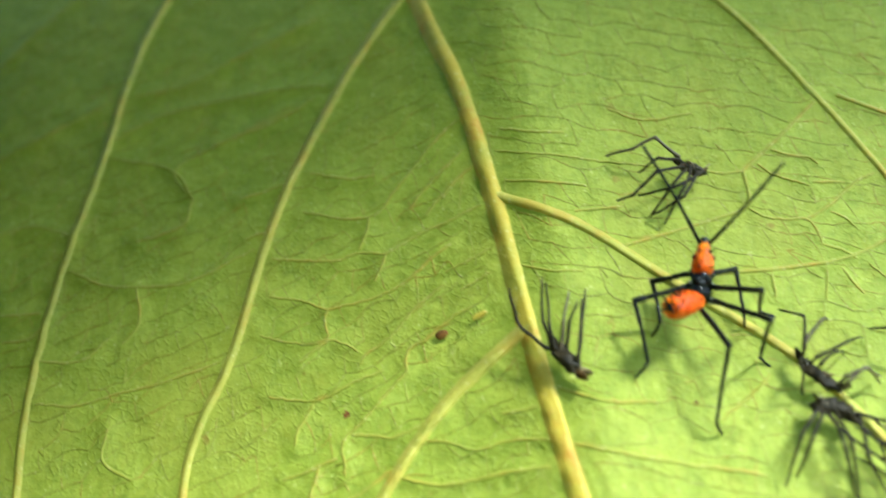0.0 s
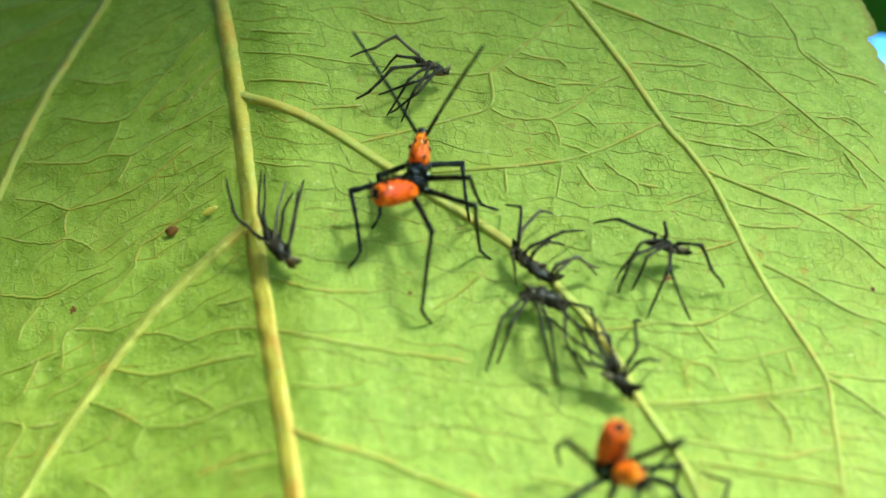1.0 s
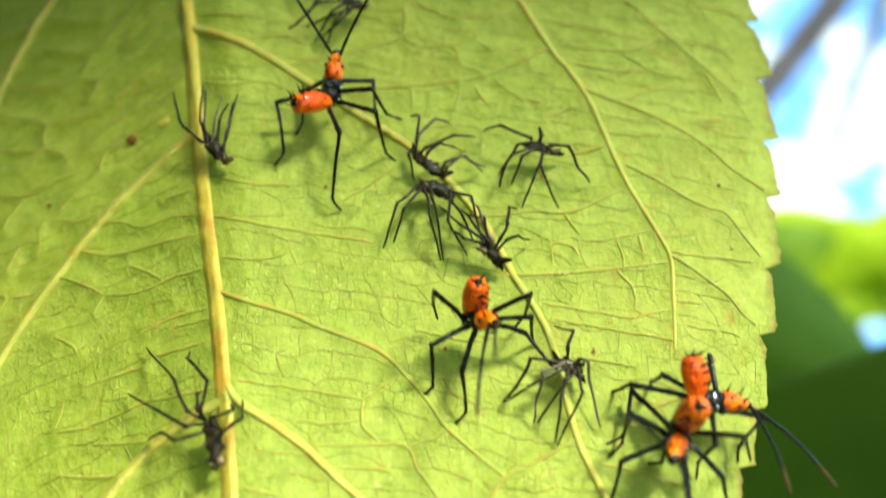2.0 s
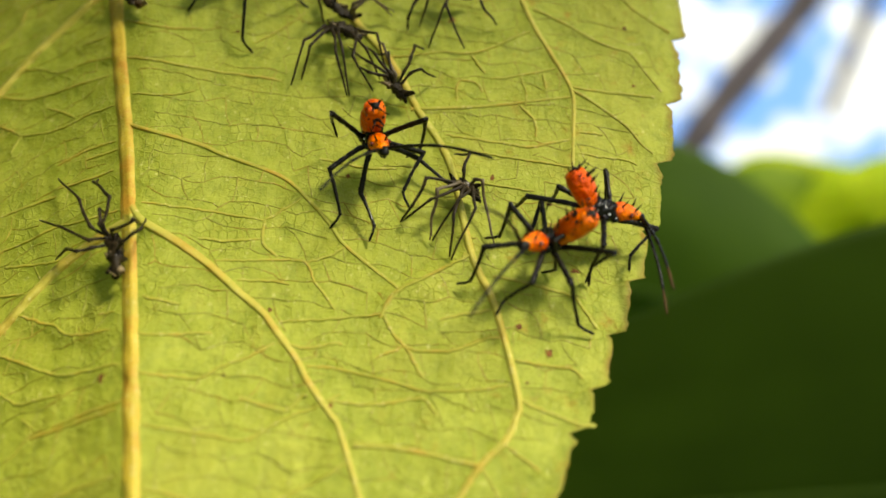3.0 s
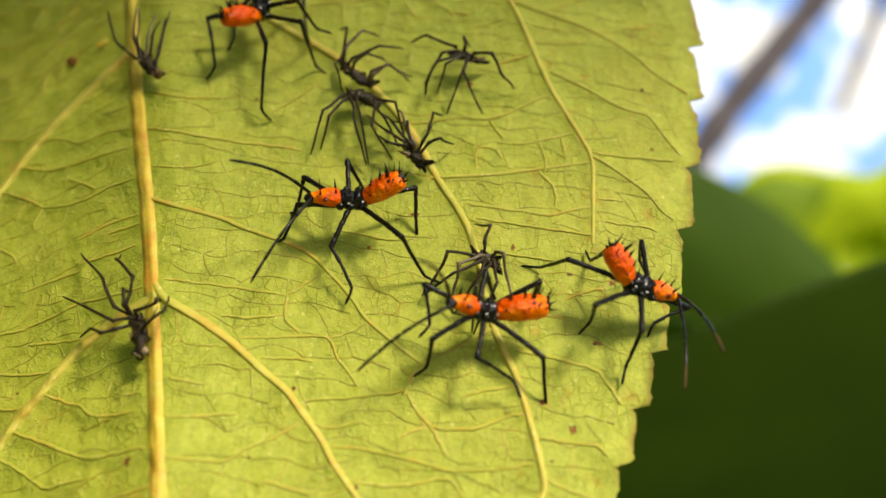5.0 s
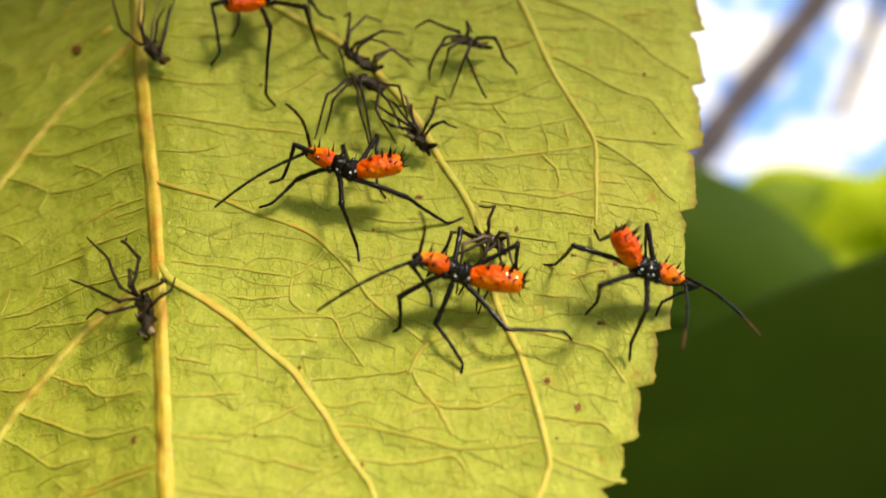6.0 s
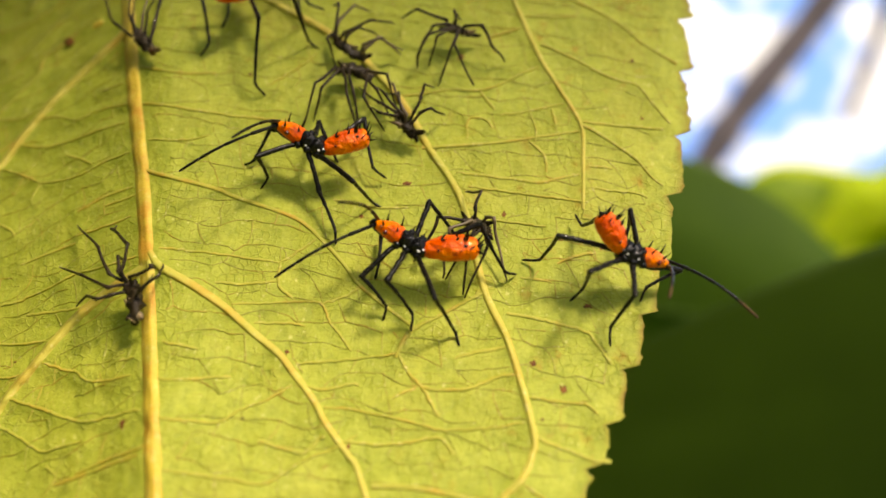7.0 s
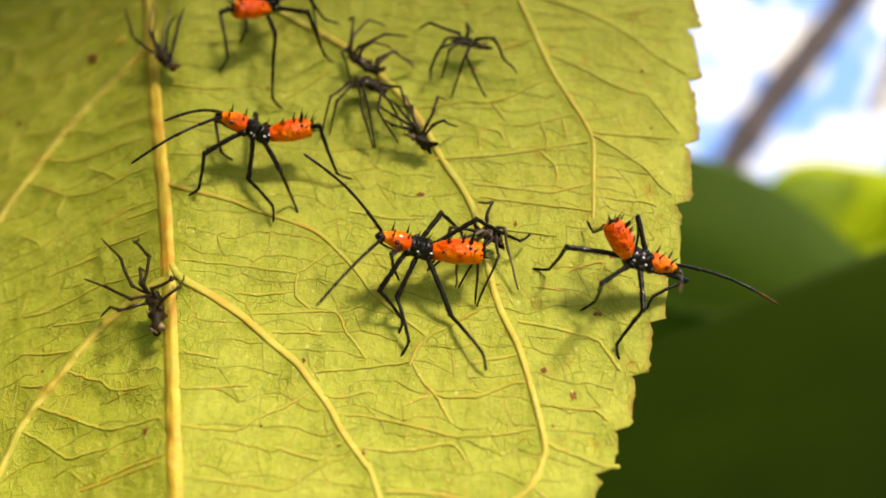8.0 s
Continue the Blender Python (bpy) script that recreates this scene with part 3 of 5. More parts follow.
link((2.6, 20.9), (4.1, 21.5), (5.8, 22.1))
link((4, 17.3), (6.1, 17.9), (7.3, 18.3))
link((-18, -15.7), (-14.7, -16.2), (-11.6, -16.7), (-10.1, -16.1), (-8.9, -15.4), (-7, -14.7), (-5.3, -13.9))
link((-17.2, -19.2), (-14, -20), (-10.9, -20.7), (-8.3, -19.8), (-6.1, -18.8), (-4.6, -17.9))
link((-26.2, -17.3), (-23.8, -16.4), (-21.8, -15.6), (-20, -14.9))
link((-24.9, -21.2), (-22.6, -20.1), (-20.4, -19.2), (-18.8, -18.6))
link((4.1, -18), (5.2, -19.7), (5.7, -21.1))
link((5.8, -16.8), (6.9, -17.5), (8, -18.3))

SPOTS = [(-10.7, -8.5), (7.0, -9.4), (-21.7, -13.2), (-5.9, -14.6), (-31.8, -9.5), (-13.3, -12.8), (12.8, -1.0), (11.3, -5.4), (17.1, 9.8), (-2.4, 4.2), (-5.9, 1.5), (9.0, -11.1), (7.4, -13.0), (5.3, 1.6), (16.8, 15.1), (9.6, -0.4), (-40.5, 12.0), (-16.0, 14.0), (2.0, 15.5)]


def sweep_flat(points, steps=8):
    return [(q.x, q.z) for q in spline([(x, 0, z) for x, z in points], steps)]


LESSER = [sweep_flat(points, 7) for points in LINKS]


def near_veins(x, z):
    """For arrays of places, the distance to the nearest vein, and to the nearest lesser vein, mm."""
    def least(runs):
        best = np.full(x.shape, 1e9)
        for run in runs:
            for (ax, az), (bx, bz) in zip(run, run[1:]):
                lo, hi = min(az, bz) - 3, max(az, bz) + 3
                some = np.where((z > lo) & (z < hi) & (x > min(ax, bx) - 3) & (x < max(ax, bx) + 3))[0]
                dx, dz = bx - ax, bz - az
                u = np.clip(((x[some] - ax) * dx + (z[some] - az) * dz) / (dx * dx + dz * dz + 1e-9), 0, 1)
                best[some] = np.minimum(best[some], (x[some] - ax - u * dx) ** 2 + (z[some] - az - u * dz) ** 2)
        return np.sqrt(best)
    return least([sweep_flat(points, 6) for points in [MIDRIB, *(v[0] for v in VEINS)]]), least(LESSER)


def blade_relief(x, z):
    """How far the blade sinks behind its even form between the veins, mm."""
    main, lesser = near_veins(x, z)
    sink = 0.13 * (1 - np.exp(-((main / 0.6) ** 2))) + 0.15 * (1 - np.exp(-main / 2.0))
    sink += 0.035 * (1 - np.exp(-((lesser / 0.36) ** 2))) + (0.08 + 0.2 * (x < middle(z))) * (1 - np.exp(-((lesser / 0.8) ** 2)))
    return sink + np.array([noise.noise((a * 0.5, b * 0.5, 3.1)) * 0.16 + noise.noise((a * 1.7, b * 1.7, 9.0)) * 0.06 for a, b in zip(x, z)])


def vein_net(leaf):
    """The finest veins: an uneven net of short low ridges all over the blade."""
    rng = random.Random(17)
    px, pz, half, tall, skins, pieces = [], [], [], [], [], 4
    # a coarse net of clear lines, and a faint finer one inside it
    for step_u, step_v, thin, thick, rise, share in ((2.0, 1.7, 0.055, 0.085, 0.075, 0.88), (0.9, 1.0, 0.02, 0.036, 0.022, 0.5)):
        knots, edges = {}, []
        for i in range(int(-74 / step_u), int(53 / step_u)):
            for j in range(int(-28 / step_v), int(55 / step_v)):
                u = (i + rng.uniform(-0.34, 0.34)) * step_u
                z = (j + rng.uniform(-0.3, 0.3)) * step_v + (0.5 if u < 0 else -0.12) * u
                z += 13 * (u < -20)
                if 0.9 < abs(u) < half_width(z) - 1.5 and -24 < z < 56:
                    knots[i, j] = (middle(z) + u, z)
        for (i, j), here in knots.items():
            ties = [((i + 1, j), share)]
            if (i + j) % 2 == 0:
                ties.append(((i, j + 1), share))
            for other, keep in ties:
                there = knots.get(other)
                if there and rng.random() < keep and math.hypot(there[0] - here[0], there[1] - here[1]) < 4:
                    edges.append((here, there))
            if rng.random() < 0.2:
                edges.append((here, (here[0] + rng.uniform(-0.4, 0.4) * step_u, here[1] + rng.uniform(-0.5, 0.5) * step_v)))
        skins += [int(step_u < 1.5)] * len(edges) * pieces * 2
        for (ax, az), (bx, bz) in edges:
            bend, size = rng.uniform(-0.1, 0.1), rng.uniform(thin, thick)
            dx, dz = bx - ax, bz - az
            fade = rng.uniform(0.3, 1.0), rng.uniform(0.3, 1.0)
            for k in range(pieces + 1):
                t = k / pieces
                w = 4 * t * (1 - t) * bend + rng.uniform(-0.025, 0.025)
                px.append(ax + dx * t - dz * w)
                pz.append(az + dz * t + dx * w)
                strong = fade[0] + (fade[1] - fade[0]) * t
                tall.append(rise * strong)
                half.append((-dz, dx, size * (0.6 + 0.4 * strong) * rng.uniform(0.85, 1.15) / math.hypot(dx, dz)))
    count = len(px) // (pieces + 1)
    px, pz, half, tall = np.array(px), np.array(pz), np.array(half), np.array(tall)
    py = leaf_depth(px, pz) + blade_relief(px, pz)
    ox, oz = half[:, 0] * half[:, 2], half[:, 1] * half[:, 2]
    verts = np.stack([np.stack([px - ox, py + 0.005, pz - oz], 1), np.stack([px, py - tall, pz], 1), np.stack([px + ox, py + 0.005, pz + oz], 1)], 1).reshape(-1, 3) * MM
    faces = []
    for e in range(count):
        for k in range(pieces):
            a = 3 * (e * (pieces + 1) + k)
            faces += [(a, a + 1, a + 4, a + 3), (a + 1, a + 2, a + 5, a + 4)]
    data = bpy.data.meshes.new("vein_net")
    data.from_pydata(verts.tolist(), [], faces)
    data.polygons.foreach_set("use_smooth", [True] * len(data.polygons))
    data.materials.append(NET)
    data.materials.append(FINE_NET)
    data.polygons.foreach_set("material_index", skins)
    net = new("vein_net", data)
    net.parent = leaf
    net["kind"] = "stuff"
    return net


def make_leaf():
    leaf = tagged(new("leaf"), "yellow-green serrated leaf underside with raised yellow veins", "leaf")
    zs = np.concatenate([np.arange(-46.5, -22, 0.8), np.arange(-22, 52, 0.27), np.arange(52, 94, 0.9)])
    across = np.concatenate([-(np.linspace(1, 0, 151)[:-1] ** 1.0), np.linspace(0, 1, 190)])
    xx, zz = [], []
    for z in zs:
        right, left, mid = half_width(z), half_width(z) * 1.1, middle(z)
        jag = (tooth(float(z)) + 0.28 * noise.noise((0.0, z * 1.6, 4.0)) + 0.16 * noise.noise((0.0, z * 4.5, 8.0))) * min(1, right / 8)
        near = np.clip((across - 0.9) / 0.1, 0, 1) ** 2
        far = np.clip((-across - 0.9) / 0.1, 0, 1) ** 2
        xx.append(mid + np.where(across > 0, across * right + near * jag, across * left - far * jag))
        zz.append(np.full(across.shape, z))
    x, z = np.array(xx).ravel(), np.array(zz).ravel()
    relief = blade_relief(x, z)
    rim = np.tile(np.clip((np.abs(across) - 0.93) / 0.07, 0, 1), len(zs))
    crisp = np.array([0.75 + 0.5 * noise.noise((0.0, b * 0.9, 2.0)) for b in z])
    curl = rim**2 * np.array([noise.noise((0.0, b * 0.16, 5.0)) * 1.2 for b in z])
    y = leaf_depth(x, z) + relief + curl
    cols, count = len(across), len(x)
    verts = np.concatenate([np.stack([x, y, z], 1), np.stack([x, y + 0.28, z], 1)]) * MM
    faces = []
    for r in range(len(zs) - 1):
        for c in range(cols - 1):
            a = r * cols + c
            faces.append((a, a + 1, a + cols + 1, a + cols))
            faces.append((count + a, count + a + cols, count + a + cols + 1, count + a + 1))
        for c in (0, cols - 1):
            a = r * cols + c
            faces.append((a, a + cols, count + a + cols, count + a) if c == 0 else (a, count + a, count + a + cols, a + cols))
    data = bpy.data.meshes.new("blade")
    data.from_pydata(verts.tolist(), [], faces)
    data.polygons.foreach_set("use_smooth", [True] * len(data.polygons))
    data.materials.append(BLADE)
    data.attributes.new("dry_rim", "FLOAT", "POINT").data.foreach_set("value", np.tile(np.clip((rim - 0.8) / 0.2, 0, 1) * crisp, 2).astype(np.float32))
    blade = new("blade", data)
    blade.parent = leaf

    profile = ((-1.9, -0.3), (-1.35, 0.2), (-0.95, 0.66), (-0.45, 0.96), (0.05, 1.0), (0.5, 0.95), (0.95, 0.64), (1.35, 0.2), (1.9, -0.3))
    rng = random.Random(5)

    def ridge(name, path, halves, heights, skin):
        """A vein: a soft ridge that rises out of the blade along a path."""
        p = np.array(path)
        way = np.gradient(p, axis=0)
        way /= np.linalg.norm(way, axis=1)[:, None] + 1e-9
        px, pz, rise, n = [], [], [], len(p)
        for i in range(n):
            sway = noise.noise((p[i, 0] * 0.7, p[i, 1] * 0.7, 3.0)) + 0.4 * noise.noise((p[i, 0] * 2.6, p[i, 1] * 2.6, 5.0))
            wide, tall = halves[i] * (1 + 0.06 * sway), heights[i] * (1 + 0.08 * sway)
            for k, (side, up) in enumerate(profile):
                off = side * wide * (1 + 0.04 * noise.noise((p[i, 0] * 2.0, p[i, 1] * 2.0, k * 1.7)))
                px.append(p[i, 0] - way[i, 1] * off)
                pz.append(p[i, 1] + way[i, 0] * off)
                rise.append(up * tall - 0.04 * (k in (0, 8)))
        px, pz = np.array(px), np.array(pz)
        verts = (np.stack([px, leaf_depth(px, pz) + blade_relief(px, pz) - np.array(rise), pz], 1) * MM).tolist()
        w = len(profile)
        faces = [(i * w + k, i * w + k + 1, (i + 1) * w + k + 1, (i + 1) * w + k) for i in range(n - 1) for k in range(w - 1)]
        data = bpy.data.meshes.new(name)
        data.from_pydata(verts, [], faces)
        data.polygons.foreach_set("use_smooth", [True] * len(faces))
        data.materials.append(skin)
        made = new(name, data)
        made.parent = leaf
        return made

    def taper(n, start, end):
        return np.linspace(start, end, n)

    path = sweep_flat(MIDRIB, 22)
    ridge("midrib", path, taper(len(path), 0.56, 0.36), taper(len(path), 0.42, 0.27), MIDRIB_SKIN)["label"] = "thick yellow midrib with brown flecks"
    for points, start, end in VEINS:
        x, z = points[0]
        root = float(np.interp(-z, [-q[1] for q in MIDRIB], [q[0] for q in MIDRIB]))
        if abs(x - root) < 2.5:
            points = [(root, z + 0.5), *points]
        path = sweep_flat(points, 18)
        ridge("vein", path, taper(len(path), start * 0.43, end * 0.43), taper(len(path), start * 0.53, end * 0.5), VEIN if start > 0.42 else THIN_VEIN)
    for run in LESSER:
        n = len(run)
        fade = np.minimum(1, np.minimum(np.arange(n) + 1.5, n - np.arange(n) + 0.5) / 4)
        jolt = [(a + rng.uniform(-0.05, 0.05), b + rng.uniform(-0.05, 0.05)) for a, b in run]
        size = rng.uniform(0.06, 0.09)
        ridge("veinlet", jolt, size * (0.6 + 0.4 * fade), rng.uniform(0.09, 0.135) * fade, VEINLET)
    for x, z in SPOTS:
        bm, size, lean = bmesh.new(), rng.choice((0.1, 0.13, 0.15, 0.18, 0.24)), rng.uniform(0, 3.1)
        ang = np.arange(14) * 2 * math.pi / 14
        wide = np.array([size * (1 + 0.9 * noise.noise((math.cos(k) * 1.9 + x, math.sin(k) * 1.9 + z, 1.0))) for k in ang])
        px = np.concatenate([x + wide * np.cos(ang) * (1.1 + 0.3 * math.cos(lean)), x + 0.55 * wide * np.cos(ang), [x]])
        pz = np.concatenate([z + wide * np.sin(ang) * (1.0 - 0.25 * math.cos(lean)), z + 0.55 * wide * np.sin(ang), [z]])
        py = leaf_depth(px, pz) + blade_relief(px, pz) - np.repeat([0.01, 0.045, 0.05], [14, 14, 1])
        v = [bm.verts.new(Vector(q) * MM) for q in zip(px, py, pz)]
        for k in range(14):
            n = (k + 1) % 14
            bm.faces.new((v[k], v[n], v[14 + n], v[14 + k]))
            bm.faces.new((v[14 + k], v[14 + n], v[28]))
        part("brown_spot", bm, SPOT, leaf)
    vein_net(leaf)
    bm = bmesh.new()
    top = on_leaf(-54, 92, -0.2) / MM
    path = bow([top, (-75, top.y + 14, 150), (-60, 200, 500), (200, 700, 700), (560, 1090, 560)], 40)
    tube(bm, [Vector(q) * MM for q in path], [MM * (0.85 + 0.03 * i) for i in range(len(path))], 10)
    part("petiole", bm, MIDRIB_SKIN, leaf)
    return leaf


make_leaf()


# ---- leaves, branch and foliage behind ----
def back_leaf(name, base, tip, width, facing, material, label, cup=0.12, seed=1, teeth=0.0, stem=()):
    """A broad leaf between two places (mm), its face turned towards facing."""
    base, tip = Vector(base), Vector(tip)
    along, size = (tip - base).normalized(), (tip - base).length
    side = along.cross(Vector(facing)).normalized()
    out = side.cross(along).normalized()
    bm, rows, rng = bmesh.new(), [], random.Random(seed)
    n, m = 44, 22
    for i in range(n + 1):
        u = i / n
        w = width / 2 * (math.sin(math.pi * min(1, u * 1.02 + 0.0)) ** 0.62) * (1 - 0.25 * u) + 0.3
        row = []
        for j in range(-m, m + 1):
            v = j / m
            edge = 1 + teeth * (abs(v) > 0.99) * (((i * 0.5) % 1) - 0.5)
            lift = -cup * width * v * v + 0.02 * size * math.sin(u * 5 + seed) + 0.006 * width * noise.noise((u * 4, v * 3, seed))
            row.append(bm.verts.new((base + along * size * u + side * w * v * edge + out * lift) * MM))
        rows.append(row)
    for a, b in zip(rows, rows[1:]):
        for j in range(2 * m):
            bm.faces.new((a[j], a[j + 1], b[j + 1], b[j]))
    thing = tagged(new(name), label, "leaf")
    blade = part("blade", bm, material, thing)
    mod = blade.modifiers.new("thickness", "SOLIDIFY")
    mod.thickness = 0.3 * MM
    bm = bmesh.new()
    path = [base + along * size * u / 20 + out * (0.02 * size * math.sin(u / 20 * 5 + seed) + 0.25) for u in range(21)]
    tube(bm, [q * MM for q in path], [MM * (1.0 - 0.035 * u) for u in range(21)], 8)
    part("midrib", bm, material, thing)
    if stem:
        bm, path = bmesh.new(), bow([base, *stem], 28)
        tube(bm, [q * MM for q in path], [0.9 * MM] * len(path), 8)
        part("petiole", bm, material, thing)
    return thing


back_leaf("shaded_leaf", (173, 70, -43), (-7, 66, -45), 121, (0, -0.8, -0.6), SHADE_TONED_LEAF, "dark green leaf in shade behind the serrated one", 0.06, 3, stem=((230, 90, -130), (240, 100, -1200)))
back_leaf("leaf_in_sun", (-5, 136, -4.5), (101, 132, -22), 76, (0, -0.95, -0.2), MID_LEAF, "mid-green leaf behind the shaded one, out of focus", 0.1, 5, stem=((-30, 142, -60), (-40, 150, -1200)))
back_leaf("overhead_leaf", (95, 30, 66), (4, 20, 54), 38, (0.1, -0.95, -0.3), MID_LEAF, "olive leaf above the serrated one, out of focus", 0.08, 8, stem=((130, 50, 140), (300, 500, 500), (560, 1090, 560)))


def foliage():
    rng = random.Random(11)
    for n in range(16):
        x, y, z = rng.uniform(105, 260), rng.uniform(250, 420), rng.uniform(4, 30)
        size = rng.uniform(35, 60)
        a = rng.uniform(-0.9, 0.9)
        tip = (x + size * math.cos(a), y + rng.uniform(-15, 15), z + size * math.sin(a) * 0.6)
        leaf = back_leaf("foliage_leaf", (x, y, z), tip, size * 0.6, (rng.uniform(-0.4, 0.4), -0.8, rng.uniform(0.2, 0.7)), SUN_TONED_LEAF, "sunlit yellow-green leaf far behind, blurred", 0.1, n, stem=((x - 6, y + 10, z - 60), (x, y + 20, -1200)))
        leaf["group"] = "foliage behind the leaf"
    for base, tip, width in (((92, 240, 10), (126, 243, 21), 24),):
        leaf = back_leaf("foliage_leaf", base, tip, width, (0.1, -0.9, 0.3), HALF_SHADE_LEAF, "olive-green leaf in half shade, blurred", 0.08, width, stem=((base[0] - 6, base[1] + 10, -50), (base[0], base[1] + 20, -1200)))
        leaf["group"] = "foliage behind the leaf"
    for base, tip, width in (((110, 300, 20), (152, 305, 31), 26), ((138, 292, 28), (176, 300, 10), 25), ((150, 330, 29), (196, 326, 18), 28)):
        leaf = back_leaf("foliage_leaf", base, tip, width, (0.1, -0.8, 0.5), SUN_TONED_LEAF, "sunlit yellow-green leaf far behind, blurred", 0.1, width, stem=((base[0] - 6, base[1] + 10, -50), (base[0], base[1] + 20, -1200)))
        leaf["group"] = "foliage behind the leaf"


foliage()
# added overhead, never in view: blockers that shade the serrated leaf's left and top
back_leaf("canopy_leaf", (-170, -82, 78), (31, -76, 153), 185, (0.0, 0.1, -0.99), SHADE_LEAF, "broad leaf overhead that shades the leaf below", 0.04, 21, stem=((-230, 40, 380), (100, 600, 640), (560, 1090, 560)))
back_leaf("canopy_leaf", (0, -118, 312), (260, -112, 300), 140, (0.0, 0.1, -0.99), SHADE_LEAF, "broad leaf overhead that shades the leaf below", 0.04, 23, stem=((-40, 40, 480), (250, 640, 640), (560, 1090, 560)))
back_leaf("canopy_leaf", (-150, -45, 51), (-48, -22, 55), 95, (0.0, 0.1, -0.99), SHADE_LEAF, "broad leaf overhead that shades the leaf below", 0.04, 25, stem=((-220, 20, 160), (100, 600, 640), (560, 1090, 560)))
# added blockers beside and behind, never in view, to cut sky light on the left
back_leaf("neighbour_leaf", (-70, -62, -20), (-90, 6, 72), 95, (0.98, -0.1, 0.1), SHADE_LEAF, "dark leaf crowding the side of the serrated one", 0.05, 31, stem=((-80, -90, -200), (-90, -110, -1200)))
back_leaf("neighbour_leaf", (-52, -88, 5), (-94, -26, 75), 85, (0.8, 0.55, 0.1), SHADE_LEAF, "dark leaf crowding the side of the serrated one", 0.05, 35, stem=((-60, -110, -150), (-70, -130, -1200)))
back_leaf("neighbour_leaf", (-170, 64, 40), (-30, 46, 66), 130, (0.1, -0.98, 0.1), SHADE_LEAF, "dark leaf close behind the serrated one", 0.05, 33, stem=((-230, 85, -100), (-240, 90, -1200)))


def branch(name, points, start, end, label, parent=None):
    bm = bmesh.new()
    path = spline(points, 8)
    n = len(path)
    rng = random.Random(len(points))
    tube(bm, [q * MM for q in path], [MM * (start + (end - start) * i / n) * rng.uniform(0.9, 1.1) for i in range(n)], 12, 1.0, (0, -1, 0))
    if parent:
        return part(name, bm, BARK, parent, label)
    return tagged(part(name, bm, BARK), label, "branch")


bough = branch("branch", [(560, 1090, 560), (470, 1090, 365), (393, 1090, 252), (312, 1090, 150), (262, 1090, 60), (236, 1090, -80)], 18, 21, "grey-brown branch against the sky, far out of focus")
branch("twig", [(520, 1092, 452), (492, 1112, 290), (462, 1110, 205), (440, 1105, 150)], 11, 7, "thin twig beside the branch, out of focus", bough)


def sky_backdrop():
    m = Nodes("bright_sky")
    at = m.coords()
    glow = m.n.new("ShaderNodeEmission")
    m.link(m.ramp(m.noise(6.0, 2.0, at), (0.44, (0.2, 0.42, 1.0)), (0.57, (0.95, 0.97, 1.0))), glow.inputs[0])
    glow.inputs[1].default_value = 0.95
    m.link(glow.outputs[0], m.out.inputs[0])
    bm = bmesh.new()
    for x, z in ((-3, -0.6), (3, -0.6), (3, 2.6), (-3, 2.6)):
        bm.verts.new((x, 3.4, z))
    bm.faces.new(bm.verts)
    return tagged(part("backdrop", bm, m.mat, smooth=False), "bright hazy sky far behind the leaves", "sky", kind="structure")


sky_backdrop()


def ground():
    m = Nodes("grass_far_below")
    at = m.coords()
    m.set(Base_Color=m.ramp(m.noise(3.0, 5.0, at), (0.3, (0.05, 0.08, 0.02)), (0.7, (0.1, 0.12, 0.04))), Roughness=0.9)
    bm = bmesh.new()
    bmesh.ops.create_grid(bm, x_segments=8, y_segments=8, size=400)
    ob = part("ground", bm, m.mat, smooth=False)
    ob.location.z = -1.2
    return tagged(ob, "grassy ground far below the leaf", "ground", kind="structure")


ground()


# ---- the nymphs: in mm, x ahead, y to their left, z up off the leaf ----
def lathe(bm, profile, sides=18, flat=1.0, wobble=0.0, seed=0.0):
    """A body of rings along x: (x, radius, z of the ring's centre)."""
    rings = []
    for x, r, z in profile:
        ring = []
        for k in range(sides):
            a = 2 * math.pi * k / sides
            d = 1 + wobble * noise.noise((x * 1.7 + seed, math.cos(a) * 1.5, math.sin(a) * 1.5)) + wobble * 0.5 * noise.noise((x * 4.2 + seed, math.cos(a) * 4.0, math.sin(a) * 4.0))
            ring.append(bm.verts.new((x * MM, r * d * math.cos(a) * MM, (z + r * d * math.sin(a) * flat) * MM)))
        rings.append(ring)
    for a, b in zip(rings, rings[1:]):
        for k in range(sides):
            bm.faces.new((a[k], a[(k + 1) % sides], b[(k + 1) % sides], b[k]))
    bm.faces.new(rings[0][::-1])
    bm.faces.new(rings[-1])
    bmesh.ops.recalc_face_normals(bm, faces=bm.faces)
    return bm


def spike(bm, base, tip, r):
    base, tip = Vector(base), Vector(tip)
    tube(bm, [base * MM, (base * 0.6 + tip * 0.4) * MM, tip * MM], [r * MM, r * 0.6 * MM, r * 0.12 * MM], 6)


def rounded(rows, steps=4):
    """A smoother profile through the given rings."""
    return [(q.x, max(q.y, 0.02), q.z) for q in spline(rows, steps)]


LEG = {"1": (3.5, 2.9, 1.0), "2": (3.4, 3.5, 1.1), "3": (4.6, 4.2, 1.2)}
LONG_LEG = {"1": (3.6, 3.4, 1.0), "2": (4.2, 4.4, 1.2), "3": (5.2, 5.4, 1.3)}
HIP = {"1": (1.0, 0.45, -0.35), "2": (0.1, 0.55, -0.4), "3": (-0.75, 0.5, -0.35)}


